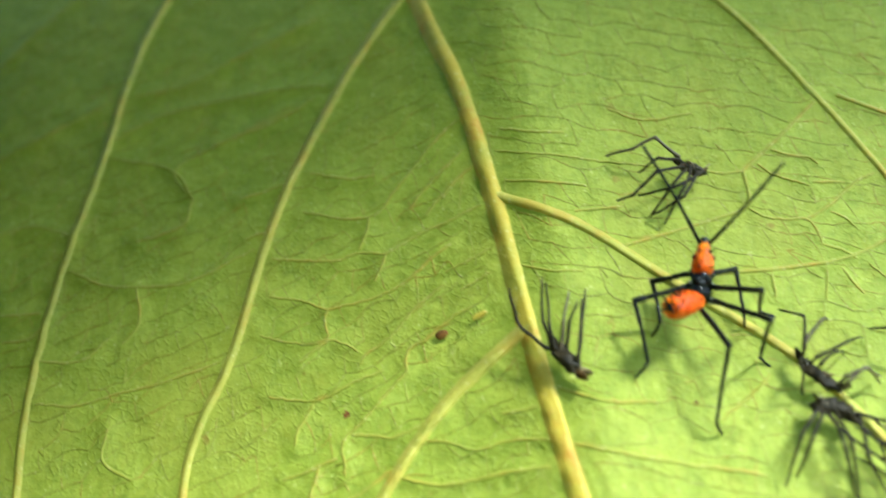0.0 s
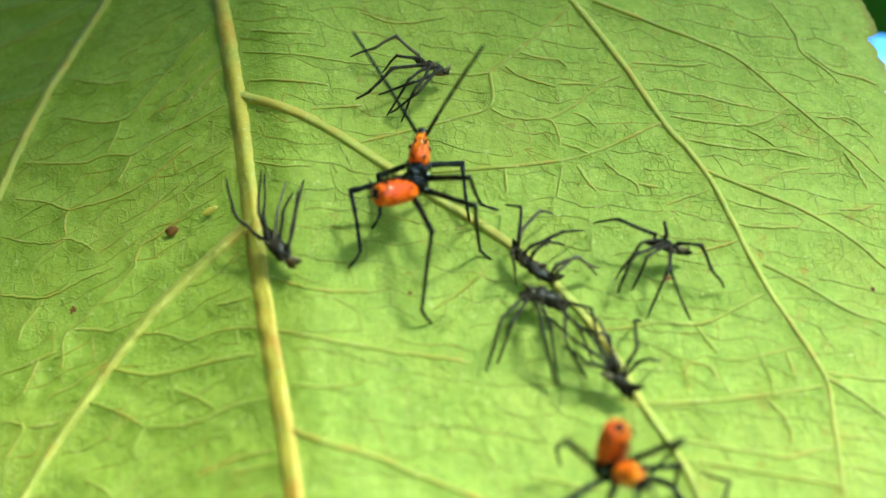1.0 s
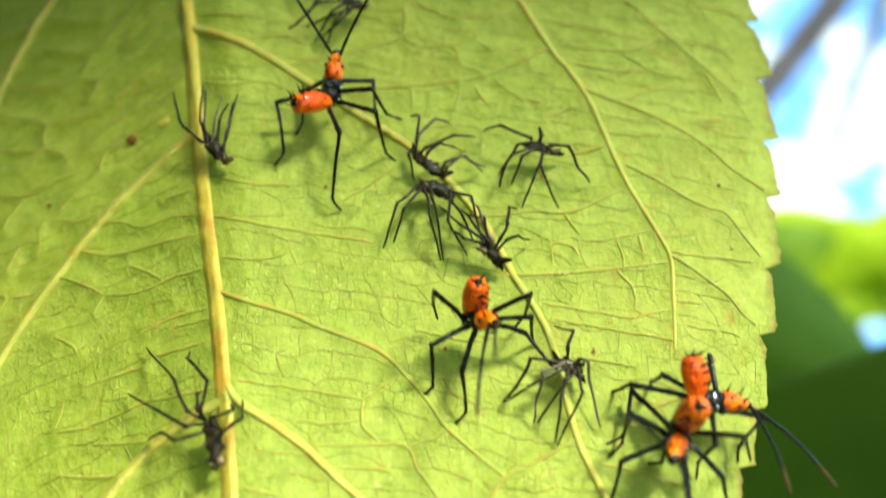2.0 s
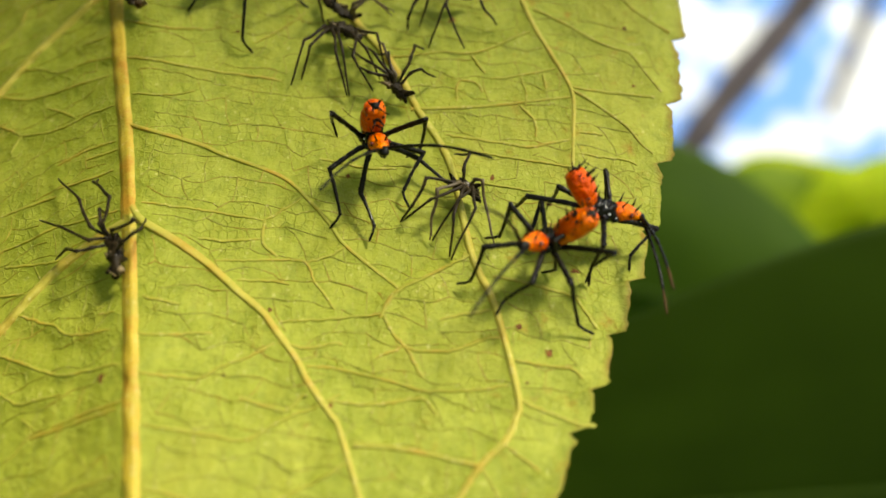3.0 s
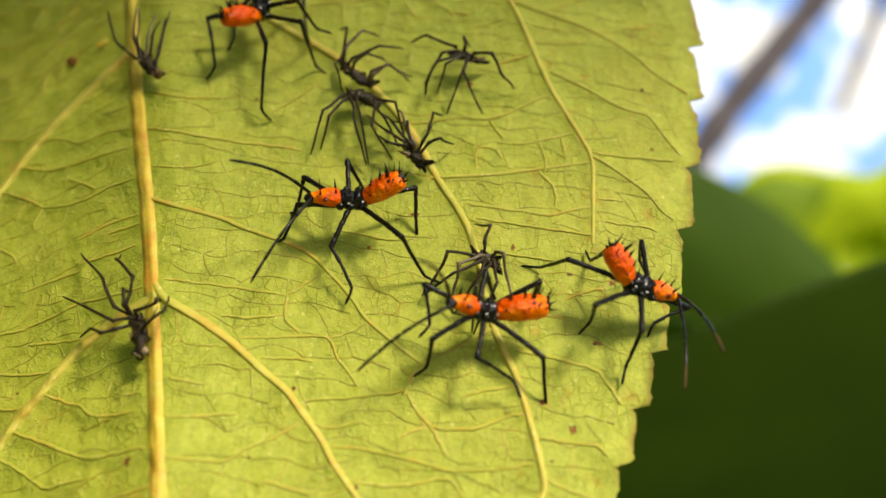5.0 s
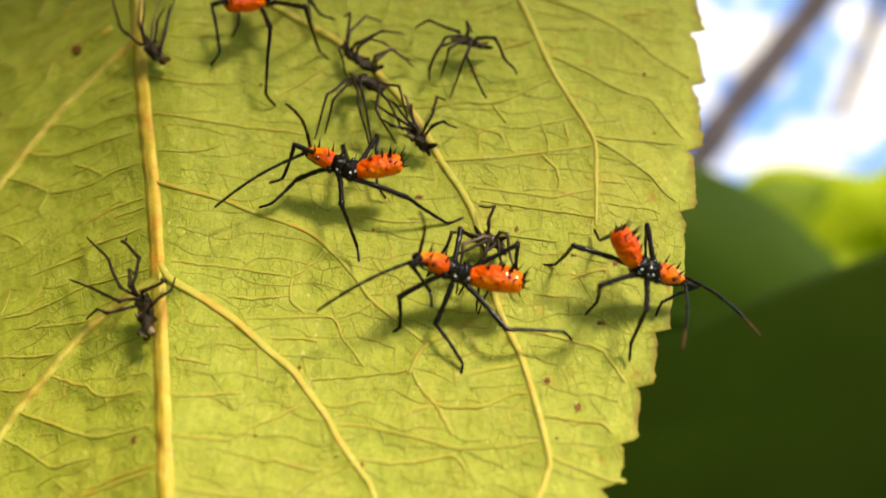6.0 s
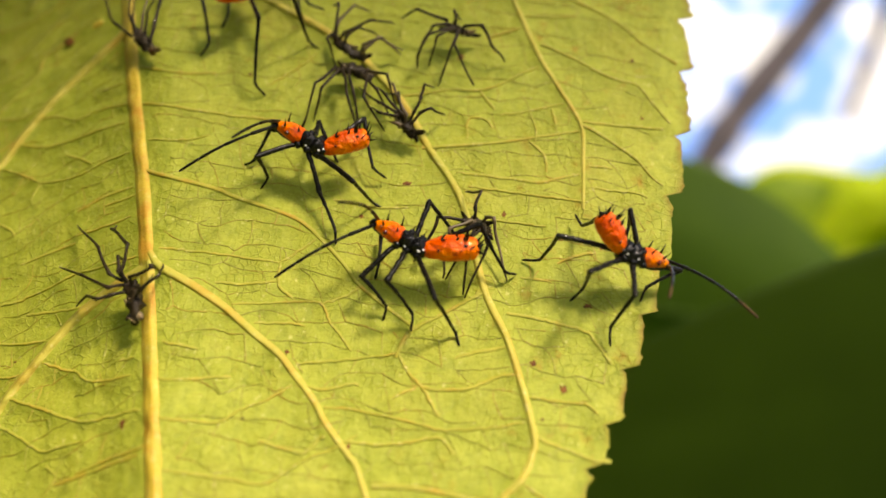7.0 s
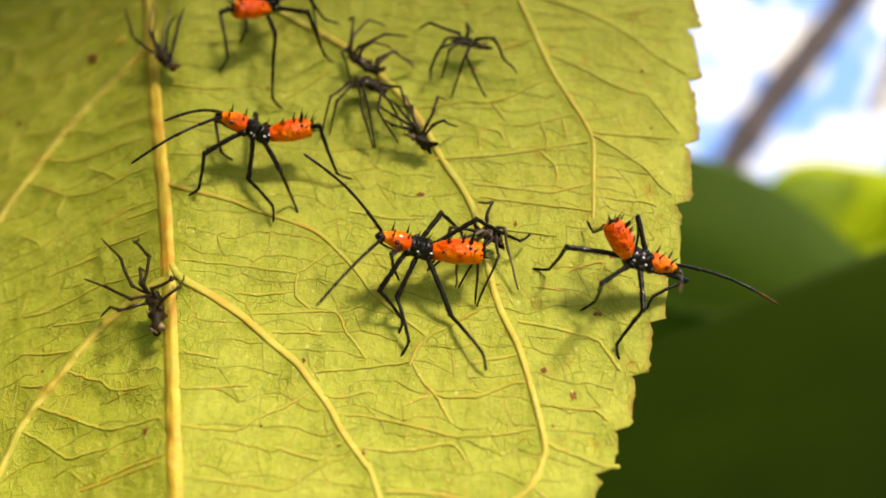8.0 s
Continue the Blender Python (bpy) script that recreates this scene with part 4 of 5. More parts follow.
def make_nymph(label, tips=BLACK, reach=LEG, girth=(1.0, 0.95)):
    """An orange and black bug nymph. Returns it and its moving parts by name."""
    bug = tagged(new("bug_nymph"), label, "insect", "bug nymphs on the leaf")
    moving = {}

    def ball(name, at, size, material, parent, squash=1.0):
        bm = bmesh.new()
        bmesh.ops.create_icosphere(bm, subdivisions=3, radius=size * MM)
        for v in bm.verts:
            v.co = v.co * (1 + 0.25 * noise.noise(v.co / MM * 3 + Vector(at)))
            v.co.z *= squash
        bmesh.ops.translate(bm, verts=bm.verts, vec=Vector(at) * MM)
        return part(name, bm, material, parent)

    bm = lathe(bmesh.new(), rounded([(0.75, 0.4, 0), (0.95, 0.66, 0.06), (1.35, 0.77, 0.1), (1.9, 0.72, 0.12), (2.4, 0.58, 0.1), (2.85, 0.44, 0.05), (3.2, 0.34, 0.0)]), 24, 0.95, 0.05, 1.0)
    head = part("head", bm, ORANGE, bug, "glossy orange head and pronotum")
    bm = lathe(bmesh.new(), rounded([(2.95, 0.46, 0), (3.2, 0.4, -0.02), (3.45, 0.3, -0.05), (3.6, 0.1, -0.1)]), 12, 0.9, 0.1)
    part("snout", bm, BLACK, head)
    bm = bmesh.new()
    tube(bm, [Vector(q) * MM for q in ((3.4, 0, -0.15), (3.1, 0, -0.5), (2.3, 0, -0.75), (1.2, 0, -0.8))], [0.1 * MM, 0.1 * MM, 0.08 * MM, 0.05 * MM], 6)
    part("beak", bm, BLACK, head)
    for side in (1, -1):
        ball("eye", (2.05, 0.62 * side, 0.28), 0.2, RED_SPOT, head)
        ball("dark_spot", (2.62, 0.34 * side, 0.36), 0.09, RED_SPOT, head, 0.6)
        for x, lift in ((1.3, 0.9), (2.45, 0.76)):
            bm = bmesh.new()
            spike(bm, (x, 0.33 * side, lift - 0.2), (x + 0.12, 0.55 * side, lift + 0.6), 0.1)
            part("spine", bm, BLACK, head)

    bm = lathe(bmesh.new(), rounded([(1.15, 0.5, 0), (0.85, 0.74, 0.03), (0.4, 0.8, 0.05), (0.0, 0.72, 0.0), (-0.4, 0.84, 0.06), (-0.85, 0.76, 0.05), (-1.25, 0.5, 0.03)]), 22, 0.95, 0.3, 4.0)
    thorax = part("thorax", bm, SHINY_BLACK, bug, "shiny black thorax")
    for side in (1, -1):
        for x in (0.95, 0.1, -0.75):
            ball("coxa", (x, 0.62 * side, -0.22), 0.33, SHINY_BLACK, thorax)
        # small white balls painted as glints on the thorax
        for x, y, z in ((0.3, 0.74, 0.16), (-0.75, 0.7, 0.3), (-1.0, 0.45, 0.42)):
            ball("pale_mark", (x, y * side, z), 0.1, GLINT_PAINT, thorax, 0.7)
        for x in (0.45, -0.45):
            ball("tubercle", (x, 0.4 * side, 0.58), 0.27, SHINY_BLACK, thorax)
            bm = bmesh.new()
            spike(bm, (x, 0.35 * side, 0.5), (x - 0.1, 0.52 * side, 1.35), 0.11)
            part("spine", bm, BLACK, thorax)

    # the abdomen: blunt, ringed, with dark crusts along its back
    rings = [(0.1, 0.45, 0)]
    for n in range(16):
        u = n / 15
        r = 1.02 * (math.sin(math.pi * (0.17 + 0.56 * u)) ** 0.75)
        rings += [(-0.2 - 3.2 * u, r * (1.0 if n % 2 else 0.988), 0.1 * math.sin(math.pi * u))]
    rings += [(-3.56, r * 0.8, 0.02), (-3.68, r * 0.5, 0.02), (-3.73, r * 0.15, 0.02)]
    abdomen = part("abdomen", lathe(bmesh.new(), rounded(rings, 3), 40, 0.92, 0.06, 7.0), ORANGE, bug, "swollen orange abdomen with black spines")
    abdomen.location = Vector((-0.9, 0, 0.05)) * MM
    moving["abdomen"] = abdomen
    bm = lathe(bmesh.new(), rounded([(-3.45, 0.5, 0.1), (-3.66, 0.4, 0.12), (-3.8, 0.24, 0.12), (-3.88, 0.08, 0.12)]), 14, 0.9, 0.4, 2.0)
    part("tail", bm, BLACK, abdomen)
    for x, r, tall in ((-1.3, 0.16, 0.3), (-2.2, 0.28, 0.6), (-2.85, 0.2, 0.85)):
        ball("gland", (x, 0, 0.9), r, BLACK, abdomen, 0.55)
        for side in (1, -1):
            bm = bmesh.new()
            spike(bm, (x, 0.16 * side, 0.9), (x - 0.3, 0.42 * side, 0.95 + tall), 0.08 + 0.07 * tall)
            part("spine", bm, BLACK, abdomen)
    for side in (1, -1):
        for x in (-1.05, -1.75, -2.5):
            r = 1.02 * math.sin(math.pi * (0.17 + 0.56 * (-x - 0.2) / 3.2)) ** 0.75
            ball("dark_spot", (x, r * 0.8 * side, 0.45), 0.12, RED_SPOT, abdomen)
            ball("tubercle", (x - 0.35, r * 0.55 * side, r * 0.7), 0.13, BLACK, abdomen, 0.7)
            # a white glint put in as a pale ball
            ball("pale_mark", (x - 0.1, r * 0.4 * side, r * 0.82), 0.07, GLINT_PAINT, abdomen, 0.6)
        for x, y, z, dy, dz in ((-3.0, 0.6, 0.35, 0.55, 0.75), (-3.35, 0.5, 0.1, 0.55, 0.35), (-3.6, 0.25, 0.4, 0.25, 0.95), (-3.7, 0.35, -0.1, 0.4, 0.1)):
            bm = bmesh.new()
            spike(bm, (x, y * side, z), (x - 0.55, (y + dy * 0.7) * side, z + dz * 0.95), 0.1)
            part("spine", bm, BLACK, abdomen)
    for piece in (abdomen, *abdomen.children):
        piece.data.transform(Matrix.Diagonal((girth[0], girth[1], girth[1], 1)))

    rng = random.Random(3)
    for name in ("L1", "L2", "L3", "R1", "R2", "R3"):
        side = 1 if name[0] == "L" else -1
        a, b, c = reach[name[1]]
        bm = bmesh.new()
        path = [Vector(q) for q in ((-0.12, 0, 0), (0.3, 0, 0.04), (a * 0.3, 0, 0.1), (a * 0.5, 0, 0.1), (a * 0.7, 0, 0.06), (a * 0.9, 0, 0.02), (a, 0, 0))]
        line = spline(path, 4)
        size = (0.17, 0.21, 0.2, 0.19, 0.2, 0.21, 0.17)
        radii = [size[min(i // 4, 6)] * rng.uniform(0.9, 1.12) for i in range(len(line))]
        tube(bm, [(q + Vector((0, rng.uniform(-1, 1), rng.uniform(-1, 1))) * 0.02) * MM for q in line], [MM * r for r in radii], 10)
        for n in range(16):
            x = a * (0.12 + 0.053 * n)
            ang = rng.uniform(0, 6.28)
            spike(bm, (x, 0.14 * math.cos(ang), 0.06 + 0.14 * math.sin(ang)), (x + 0.15, 0.33 * math.cos(ang), 0.06 + 0.33 * math.sin(ang)), 0.03)
        femur = part("femur", bm, BLACK, bug)
        x, y, z = HIP[name[1]]
        femur.location = Vector((x, y * side, z)) * MM
        bm = bmesh.new()
        line = spline([(-0.14, 0, 0), (0.2, 0, 0.0), (b * 0.4, 0, -0.06), (b * 0.8, 0, -0.04), (b, 0, 0)], 5)
        size = (0.19, 0.16, 0.13, 0.12, 0.14)
        tube(bm, [(q + Vector((0, rng.uniform(-1, 1), rng.uniform(-1, 1))) * 0.018) * MM for q in line], [MM * size[min(i // 5, 4)] * rng.uniform(0.9, 1.12) for i in range(len(line))], 10)
        for n in range(12):
            x, ang = b * (0.1 + 0.07 * n), rng.uniform(0, 6.28)
            spike(bm, (x, 0.08 * math.cos(ang), 0.08 * math.sin(ang)), (x + 0.14, 0.24 * math.cos(ang), 0.24 * math.sin(ang)), 0.025)
        tibia = part("tibia", bm, BLACK, femur)
        tibia.location = Vector((a, 0, 0)) * MM
        bm = bmesh.new()
        tube(bm, [Vector(q) * MM for q in ((b - 0.08, 0, -0.02), (b + 0.3 * c, 0, 0.3 * c), (b + 0.62 * c, 0, 0.75 * c), (b + 0.72 * c, 0, 0.86 * c), (b + 0.7 * c, 0, 0.95 * c))], [MM * r for r in (0.12, 0.1, 0.11, 0.07, 0.03)], 8)
        foot = part("foot", bm, BLACK, tibia)
        moving[name] = (femur, tibia)
    for name, side in (("AL", 1), ("AR", -1)):
        x, arch = 0.0, lambda u: 0.55 * math.sin(math.pi * u / 8.3)
        for n, size in enumerate((2.1, 2.2, 2.1, 1.9)):
            if n in (0, 3):
                bm = bmesh.new()
            xs = [x, x + size * 0.1, x + size * 0.5, x + size * 0.9, x + size]
            thick = (0.14, 0.12, 0.115, 0.115)[n]
            tube(bm, [Vector((u, 0, arch(u))) * MM for u in xs], [MM * thick * r for r in ((0.75, 1.0, 0.95, 1.1, 0.8) if n < 3 else (0.8, 0.9, 1.0, 0.8, 0.3))], 8)
            x += size - 0.03
            if n == 2:
                antenna = part("antenna", bm, BLACK, bug)
        part("antenna_tip", bm, tips, antenna, "brown antenna tip" if tips == BROWN_TIP else "")
        antenna.location = Vector((3.1, 0.35 * side, 0.15)) * MM
        moving[name] = antenna
    return bug, moving


def make_skin(seed, bulk, body, legs):
    """A shed skin: a split, crumpled husk in thin curled shells, and its stiff jointed legs, on the leaf."""
    skin = tagged(new("shed_skin"), "dark dry shed insect skin with thin stiff legs", "insect skin", "shed skins on the leaf")
    rng = random.Random(seed)
    spots = [on_leaf(*q) for q in body]
    centre = sum(spots, Vector()) / len(spots)
    shrink = min(1.0, 3.4 * MM / (spots[0] - spots[-1]).length)
    path = spline([centre + (q - centre) * shrink for q in spots], 6)
    n = len(path)
    bm = bmesh.new()
    radii = [MM * bulk * (0.25 + 0.34 * math.sin(math.pi * (i + 1) / (n + 1))) * (1 + 0.35 * noise.noise((i * 0.8, seed, 2.0))) for i in range(n)]
    tube(bm, path, radii, 14, 0.75)
    for v in bm.verts:
        k = v.co / MM
        v.co += Vector((noise.noise(k * 2.2), noise.noise(k * 2.2 + Vector((9, 0, 0))), noise.noise(k * 2.2 + Vector((0, 9, 0))))) * 0.3 * MM
    husk = part("husk", bm, HUSK, skin)
    way = (path[-1] - path[0]).normalized()
    out = leaf_normal(body[1][0], body[1][1])
    for k in range(14):
        bm = bmesh.new()
        at = path[rng.randrange(n)]
        lean = (out * rng.uniform(0.2, 1) + way * rng.uniform(-1, 1) + way.cross(out) * rng.uniform(-1, 1)).normalized()
        size = rng.uniform(0.5, 1.0)
        tube(bm, [at, at + lean * 0.5 * size * MM, at + lean * size * MM], [0.07 * MM, 0.045 * MM, 0.01 * MM], 6)
        part("spine", bm, PALE_HUSK if k % 5 == 3 else HUSK, husk)
    for k in range(12):
        bm = bmesh.new()
        at = path[rng.randrange(1, n - 1)]
        a1 = (way * rng.choice((-1, 1)) + out * rng.uniform(-0.1, 0.9) + way.cross(out) * rng.uniform(-0.9, 0.9)).normalized()
        a2 = a1.cross(out).normalized()
        a3 = a1.cross(a2)
        long, wide, curl = rng.uniform(0.8, 1.5), rng.uniform(0.2, 0.38), rng.uniform(0.15, 0.4)
        grid = []
        for i in range(7):
            row = []
            for j in range(7):
                u, v = i / 6, (j - 3) / 3
                q = a1 * (u * long - 0.2) + a2 * v * wide * math.sin(math.pi * (0.18 + 0.78 * u)) + a3 * (curl * (v * v - 0.5) + 0.2 * u * u)
                row.append(bm.verts.new(at + q * bulk**0.5 * MM + Vector((noise.noise(q * 3), noise.noise(q * 3 + a1), 0)) * 0.08 * MM))
            grid.append(row)
        for r0, r1 in zip(grid, grid[1:]):
            for j in range(6):
                bm.faces.new((r0[j], r0[j + 1], r1[j + 1], r1[j]))
        bmesh.ops.solidify(bm, geom=bm.faces[:], thickness=0.04 * MM)
        part("shard", bm, (HUSK, PALE_HUSK, HUSK, AMBER_HUSK, HUSK, PALE_HUSK)[k % 6], husk)
    for n, leg in enumerate(legs):
        pts = [on_leaf(*q) for q in leg]
        root = min(path, key=lambda q: (q - pts[0]).length)
        if (root - pts[0]).length > 0.5 * MM:
            pts.insert(0, root)
        line, r = [], []
        last = len(pts) - 2
        for i, (a, b) in enumerate(zip(pts, pts[1:])):
            thick = 0.14 if i < last else 0.105
            for k in range(5):
                u = k / 5
                bend = Vector((noise.noise((1.1 * (i + u), n, seed)), noise.noise((1.1 * (i + u), n, seed + 5.5)), noise.noise((1.1 * (i + u), n, seed + 9.5)))) * 0.2 * MM
                line.append(a.lerp(b, u) + bend)
                r.append(MM * thick * (1.25 if k == 0 and i else 1.0 - 0.22 * u + 0.08 * noise.noise((6.0 * (i + u), n, seed))))
        line.append(pts[-1])
        r.append(0.055 * MM)
        bm = bmesh.new()
        tube(bm, line, r, 8)
        part("leg", bm, STRAW if rng.random() < (0.4 if seed == 5 else 0.08) else HUSK, skin)
    return skin


def crumb(name, x, z, size, stretch, material, label, seed):
    """A small crumpled bit that lies on the leaf."""
    bm = bmesh.new()
    bmesh.ops.create_icosphere(bm, subdivisions=3, radius=size * MM)
    place, up = on_leaf(x, z, size * 0.1), leaf_normal(x, z)
    for v in bm.verts:
        k = v.co / MM
        v.co = Vector((v.co.x * stretch, v.co.y * 0.3, v.co.z * 0.8)) * (1 + 0.3 * noise.noise(k * 1.8 + Vector((seed, 0, 0))))
    ob = part(name, bm, material)
    ob.matrix_basis = Matrix.Translation(place) @ pose(0, 0, 0, 20, -15 * seed, 0)
    return tagged(ob, label, "debris")


crumb("dry_fragment", -33.6, 18.0, 0.5, 1.0, SPOT, "small reddish-brown dry fragment stuck to the leaf", 1)
crumb("dry_fragment", -30.9, 19.5, 0.3, 2.4, MIDRIB_SKIN, "tiny yellowish dry fragment stuck to the leaf", 2)

make_skin(0, 1.0, [(-25.5, 17.0, 1.0), (-24.8, 16.4, 1.1), (-24.1, 15.5, 0.8)], [
    [(-25.9, 17.0, 1.2), (-26.9, 17.7, 1.8), (-27.6, 18.5, 2.3), (-27.6, 20.3, 3.4)],
    [(-25.6, 16.9, 1.2), (-25.9, 18.5, 1.8), (-25.8, 21.4, 2.4)],
    [(-25.3, 16.7, 1.2), (-25.6, 18.3, 1.8), (-25.6, 21.1, 2.3)],
    [(-25.1, 16.6, 1.1), (-24.8, 18.3, 1.7), (-24.5, 20.5, 2.1)],
    [(-24.8, 16.5, 1.1), (-24.5, 18.5, 1.7), (-24.1, 19.8, 2.0)],
    [(-24.2, 16.1, 1.2), (-23.9, 18.3, 1.5), (-23.7, 20.7, 1.9)],
    [(-24.1, 15.5, 1.0), (-24.0, 17.4, 1.5), (-23.9, 20.0, 1.9)],
])
make_skin(1, 0.75, [(-15.6, 30.8, 1.3), (-14.8, 30.6, 1.4), (-13.5, 30.4, 1.0)], [
    [(-15.8, 30.9, 2.2), (-17.6, 32.2, 2.7), (-19.3, 31.7, 1.6), (-21.1, 31.9, 0.3)],
    [(-15.8, 30.6, 2.2), (-17.5, 30.5, 2.6), (-18.6, 30.6, 0.4)],
    [(-15.6, 30.2, 2.2), (-17.9, 29.3, 2.7), (-19.6, 28, 1.6), (-20.5, 28.3, 0.3)],
    [(-15.2, 30, 2.2), (-16.6, 28.6, 2.6), (-18.1, 27, 0.4)],
    [(-15, 30, 2.2), (-16, 27.8, 2.6), (-17, 26.5, 0.4)],
    [(-14.5, 29.8, 2.2), (-15.8, 27.5, 2.6), (-17.9, 27.2, 0.4)],
    [(-14.1, 29.8, 2.2), (-16.6, 28.2, 2.6), (-18.8, 28.7, 0.4)],
])
make_skin(2, 0.8, [(-8.7, 16.4, 1.3), (-8.1, 15.7, 1.4), (-6.2, 14.6, 1.0)], [
    [(-8.6, 16.9, 2.2), (-8.4, 18.8, 2.6), (-9.3, 20.3, 0.4)],
    [(-8.4, 17.5, 2.2), (-7.1, 18.7, 2.6), (-5.9, 19.7, 0.4)],
    [(-7.9, 16.3, 2.2), (-5.6, 17.3, 2.6), (-3.7, 18.5, 0.4)],
    [(-7.7, 15.7, 2.2), (-6.6, 16.5, 2.6), (-5.2, 17.4, 0.4)],
    [(-6.1, 14.6, 2.2), (-4.9, 15.4, 2.6), (-2.9, 15.9, 0.4)],
    [(-6.2, 15, 2.2), (-4.6, 15.5, 2.6), (-3.1, 15.4, 0.4)],
    [(-8.9, 16.1, 2.2), (-9.3, 15.3, 2.6), (-8.7, 14.5, 0.4)],
])
make_skin(3, 0.9, [(-8.4, 13.3, 1.3), (-7.3, 13.5, 1.4), (-5.5, 12.8, 1.0)], [
    [(-8.4, 12.9, 2.2), (-10, 11.3, 2.6), (-11, 8.8, 0.4)],
    [(-8.2, 12.7, 2.2), (-9.5, 10.9, 2.6), (-10.2, 9.3, 0.4)],
    [(-7.3, 12.7, 2.2), (-6.9, 10.6, 2.6), (-6.2, 8, 0.4)],
    [(-7.9, 12.7, 2.2), (-7.3, 10.3, 2.6), (-6.4, 8, 0.4)],
    [(-5.8, 12.8, 2.2), (-4.1, 12.1, 2.6), (-3.2, 9.8, 0.4)],
    [(-6.2, 12.4, 2.2), (-4.9, 10.7, 2.6), (-3.8, 9.5, 0.4)],
    [(-5.8, 12.6, 2.2), (-5.9, 10, 2.6), (-4.3, 8.4, 0.4)],
])
make_skin(4, 0.65, [(1, 17.3, 1.3), (1.8, 17, 1.4), (3, 16.9, 1.0)], [
    [(0.9, 17.5, 2.2), (-1.6, 18.2, 2.6), (-3, 19.1, 0.4)],
    [(1.2, 17, 2.2), (-0.3, 16.5, 2.6), (-1.8, 15.1, 0.4)],
    [(1.4, 16.8, 2.2), (-0.6, 15.9, 2.7), (-1.6, 14.4, 1.6), (-1.7, 14.2, 0.3)],
    [(1.6, 16.6, 2.2), (0, 15.6, 2.6), (-0.7, 14.4, 0.4)],
    [(1.8, 16.4, 2.2), (1.4, 14.7, 2.6), (0.1, 12.5, 0.4)],
    [(1.9, 16.4, 2.2), (1.5, 14.7, 2.6), (3.1, 12.5, 0.4)],
    [(2.4, 16.9, 2.2), (3.8, 16.6, 2.7), (4.7, 15.3, 1.6), (5.8, 14.8, 0.3)],
    [(1.6, 17.4, 2.2), (1.5, 18.1, 2.6), (2.1, 18.7, 0.4)],
])
make_skin(5, 0.85, [(-3.1, 8.6, 1.3), (-2.3, 8, 1.4), (-1.6, 7.5, 1.0)], [
    [(-1.8, 8.9, 2.2), (-1.2, 9.8, 2.7), (-1, 11.8, 1.6), (-0.3, 12.4, 0.3)],
    [(-1.3, 8.7, 2.2), (-0.4, 9, 2.6), (0.7, 9.8, 0.4)],
    [(-2.4, 8.6, 2.2), (-3.6, 11, 2.6), (-4.2, 13.2, 0.4)],
    [(-2.7, 8.6, 2.2), (-4.3, 10.3, 2.6), (-5.5, 12.6, 0.4)],
    [(-2.9, 8.6, 2.2), (-4.7, 9.5, 2.6), (-6.6, 12.4, 0.4)],
    [(-3.1, 8.6, 2.2), (-4.7, 8.6, 2.6), (-5.8, 10.6, 0.4)],
    [(-2.7, 8.9, 2.2), (-3.1, 10.3, 2.6), (-4.4, 11.9, 0.4)],
])
make_skin(6, 0.85, [(2.4, 0.2, 1.3), (3.1, 0.1, 1.4), (3.9, -0.5, 1.0)], [
    [(3, 0.7, 2.2), (3.4, 1.8, 2.6), (2.3, 3.2, 0.4)],
    [(2.4, -0.2, 2.2), (0.1, -0.2, 2.7), (-0.8, -1.7, 1.6), (-1.7, -2.2, 0.3)],
    [(2.6, -0.2, 2.2), (1, -1.1, 2.7), (0.8, -2.3, 1.6), (0.5, -3.5, 0.3)],
    [(3, -0.6, 2.2), (2.2, -2.8, 2.6), (2, -4.8, 0.4)],
    [(2.8, -0.6, 2.2), (0.6, -1.7, 2.6), (-1.6, -2.2, 0.4)],
    [(3.8, 0.1, 2.2), (4.3, -0.2, 2.7), (4.5, -1.2, 1.6), (5.3, -3.7, 0.3)],
    [(3.6, -0.6, 2.2), (3.8, -2.3, 2.6), (2.1, -5, 0.4)],
    [(3.4, -0.8, 2.2), (2.6, -1.7, 2.6), (0.7, -3.6, 0.4)],
])
make_skin(7, 1.0, [(-22.1, -3.8, 1.3), (-21.3, -5.1, 1.4), (-21, -7.4, 1.0)], [
    [(-23.1, -3.9, 2.2), (-24.2, -2.1, 2.6), (-28.5, 0.7, 0.4)],
    [(-22.2, -3.7, 2.2), (-21.7, -1.9, 2.7), (-24.1, -0.3, 1.6), (-24.9, 0.7, 0.3)],
    [(-23, -4.9, 2.2), (-25.2, -4.1, 2.6), (-29.3, -2.6, 0.4)],
    [(-22.6, -5.5, 2.2), (-23.4, -6, 2.7), (-25.2, -5.4, 1.6), (-27.1, -5.5, 0.3)],
    [(-21.4, -4.1, 2.2), (-20.1, -3.9, 2.7), (-20.6, -3.1, 1.6), (-20.8, -2.6, 0.3)],
    [(-20.6, -5.3, 2.2), (-19.7, -4.5, 2.6), (-20.3, -2.4, 0.4)],
    [(-22.4, -3.7, 2.2), (-22.3, -2.9, 2.6), (-23.4, -2, 0.4)],
])


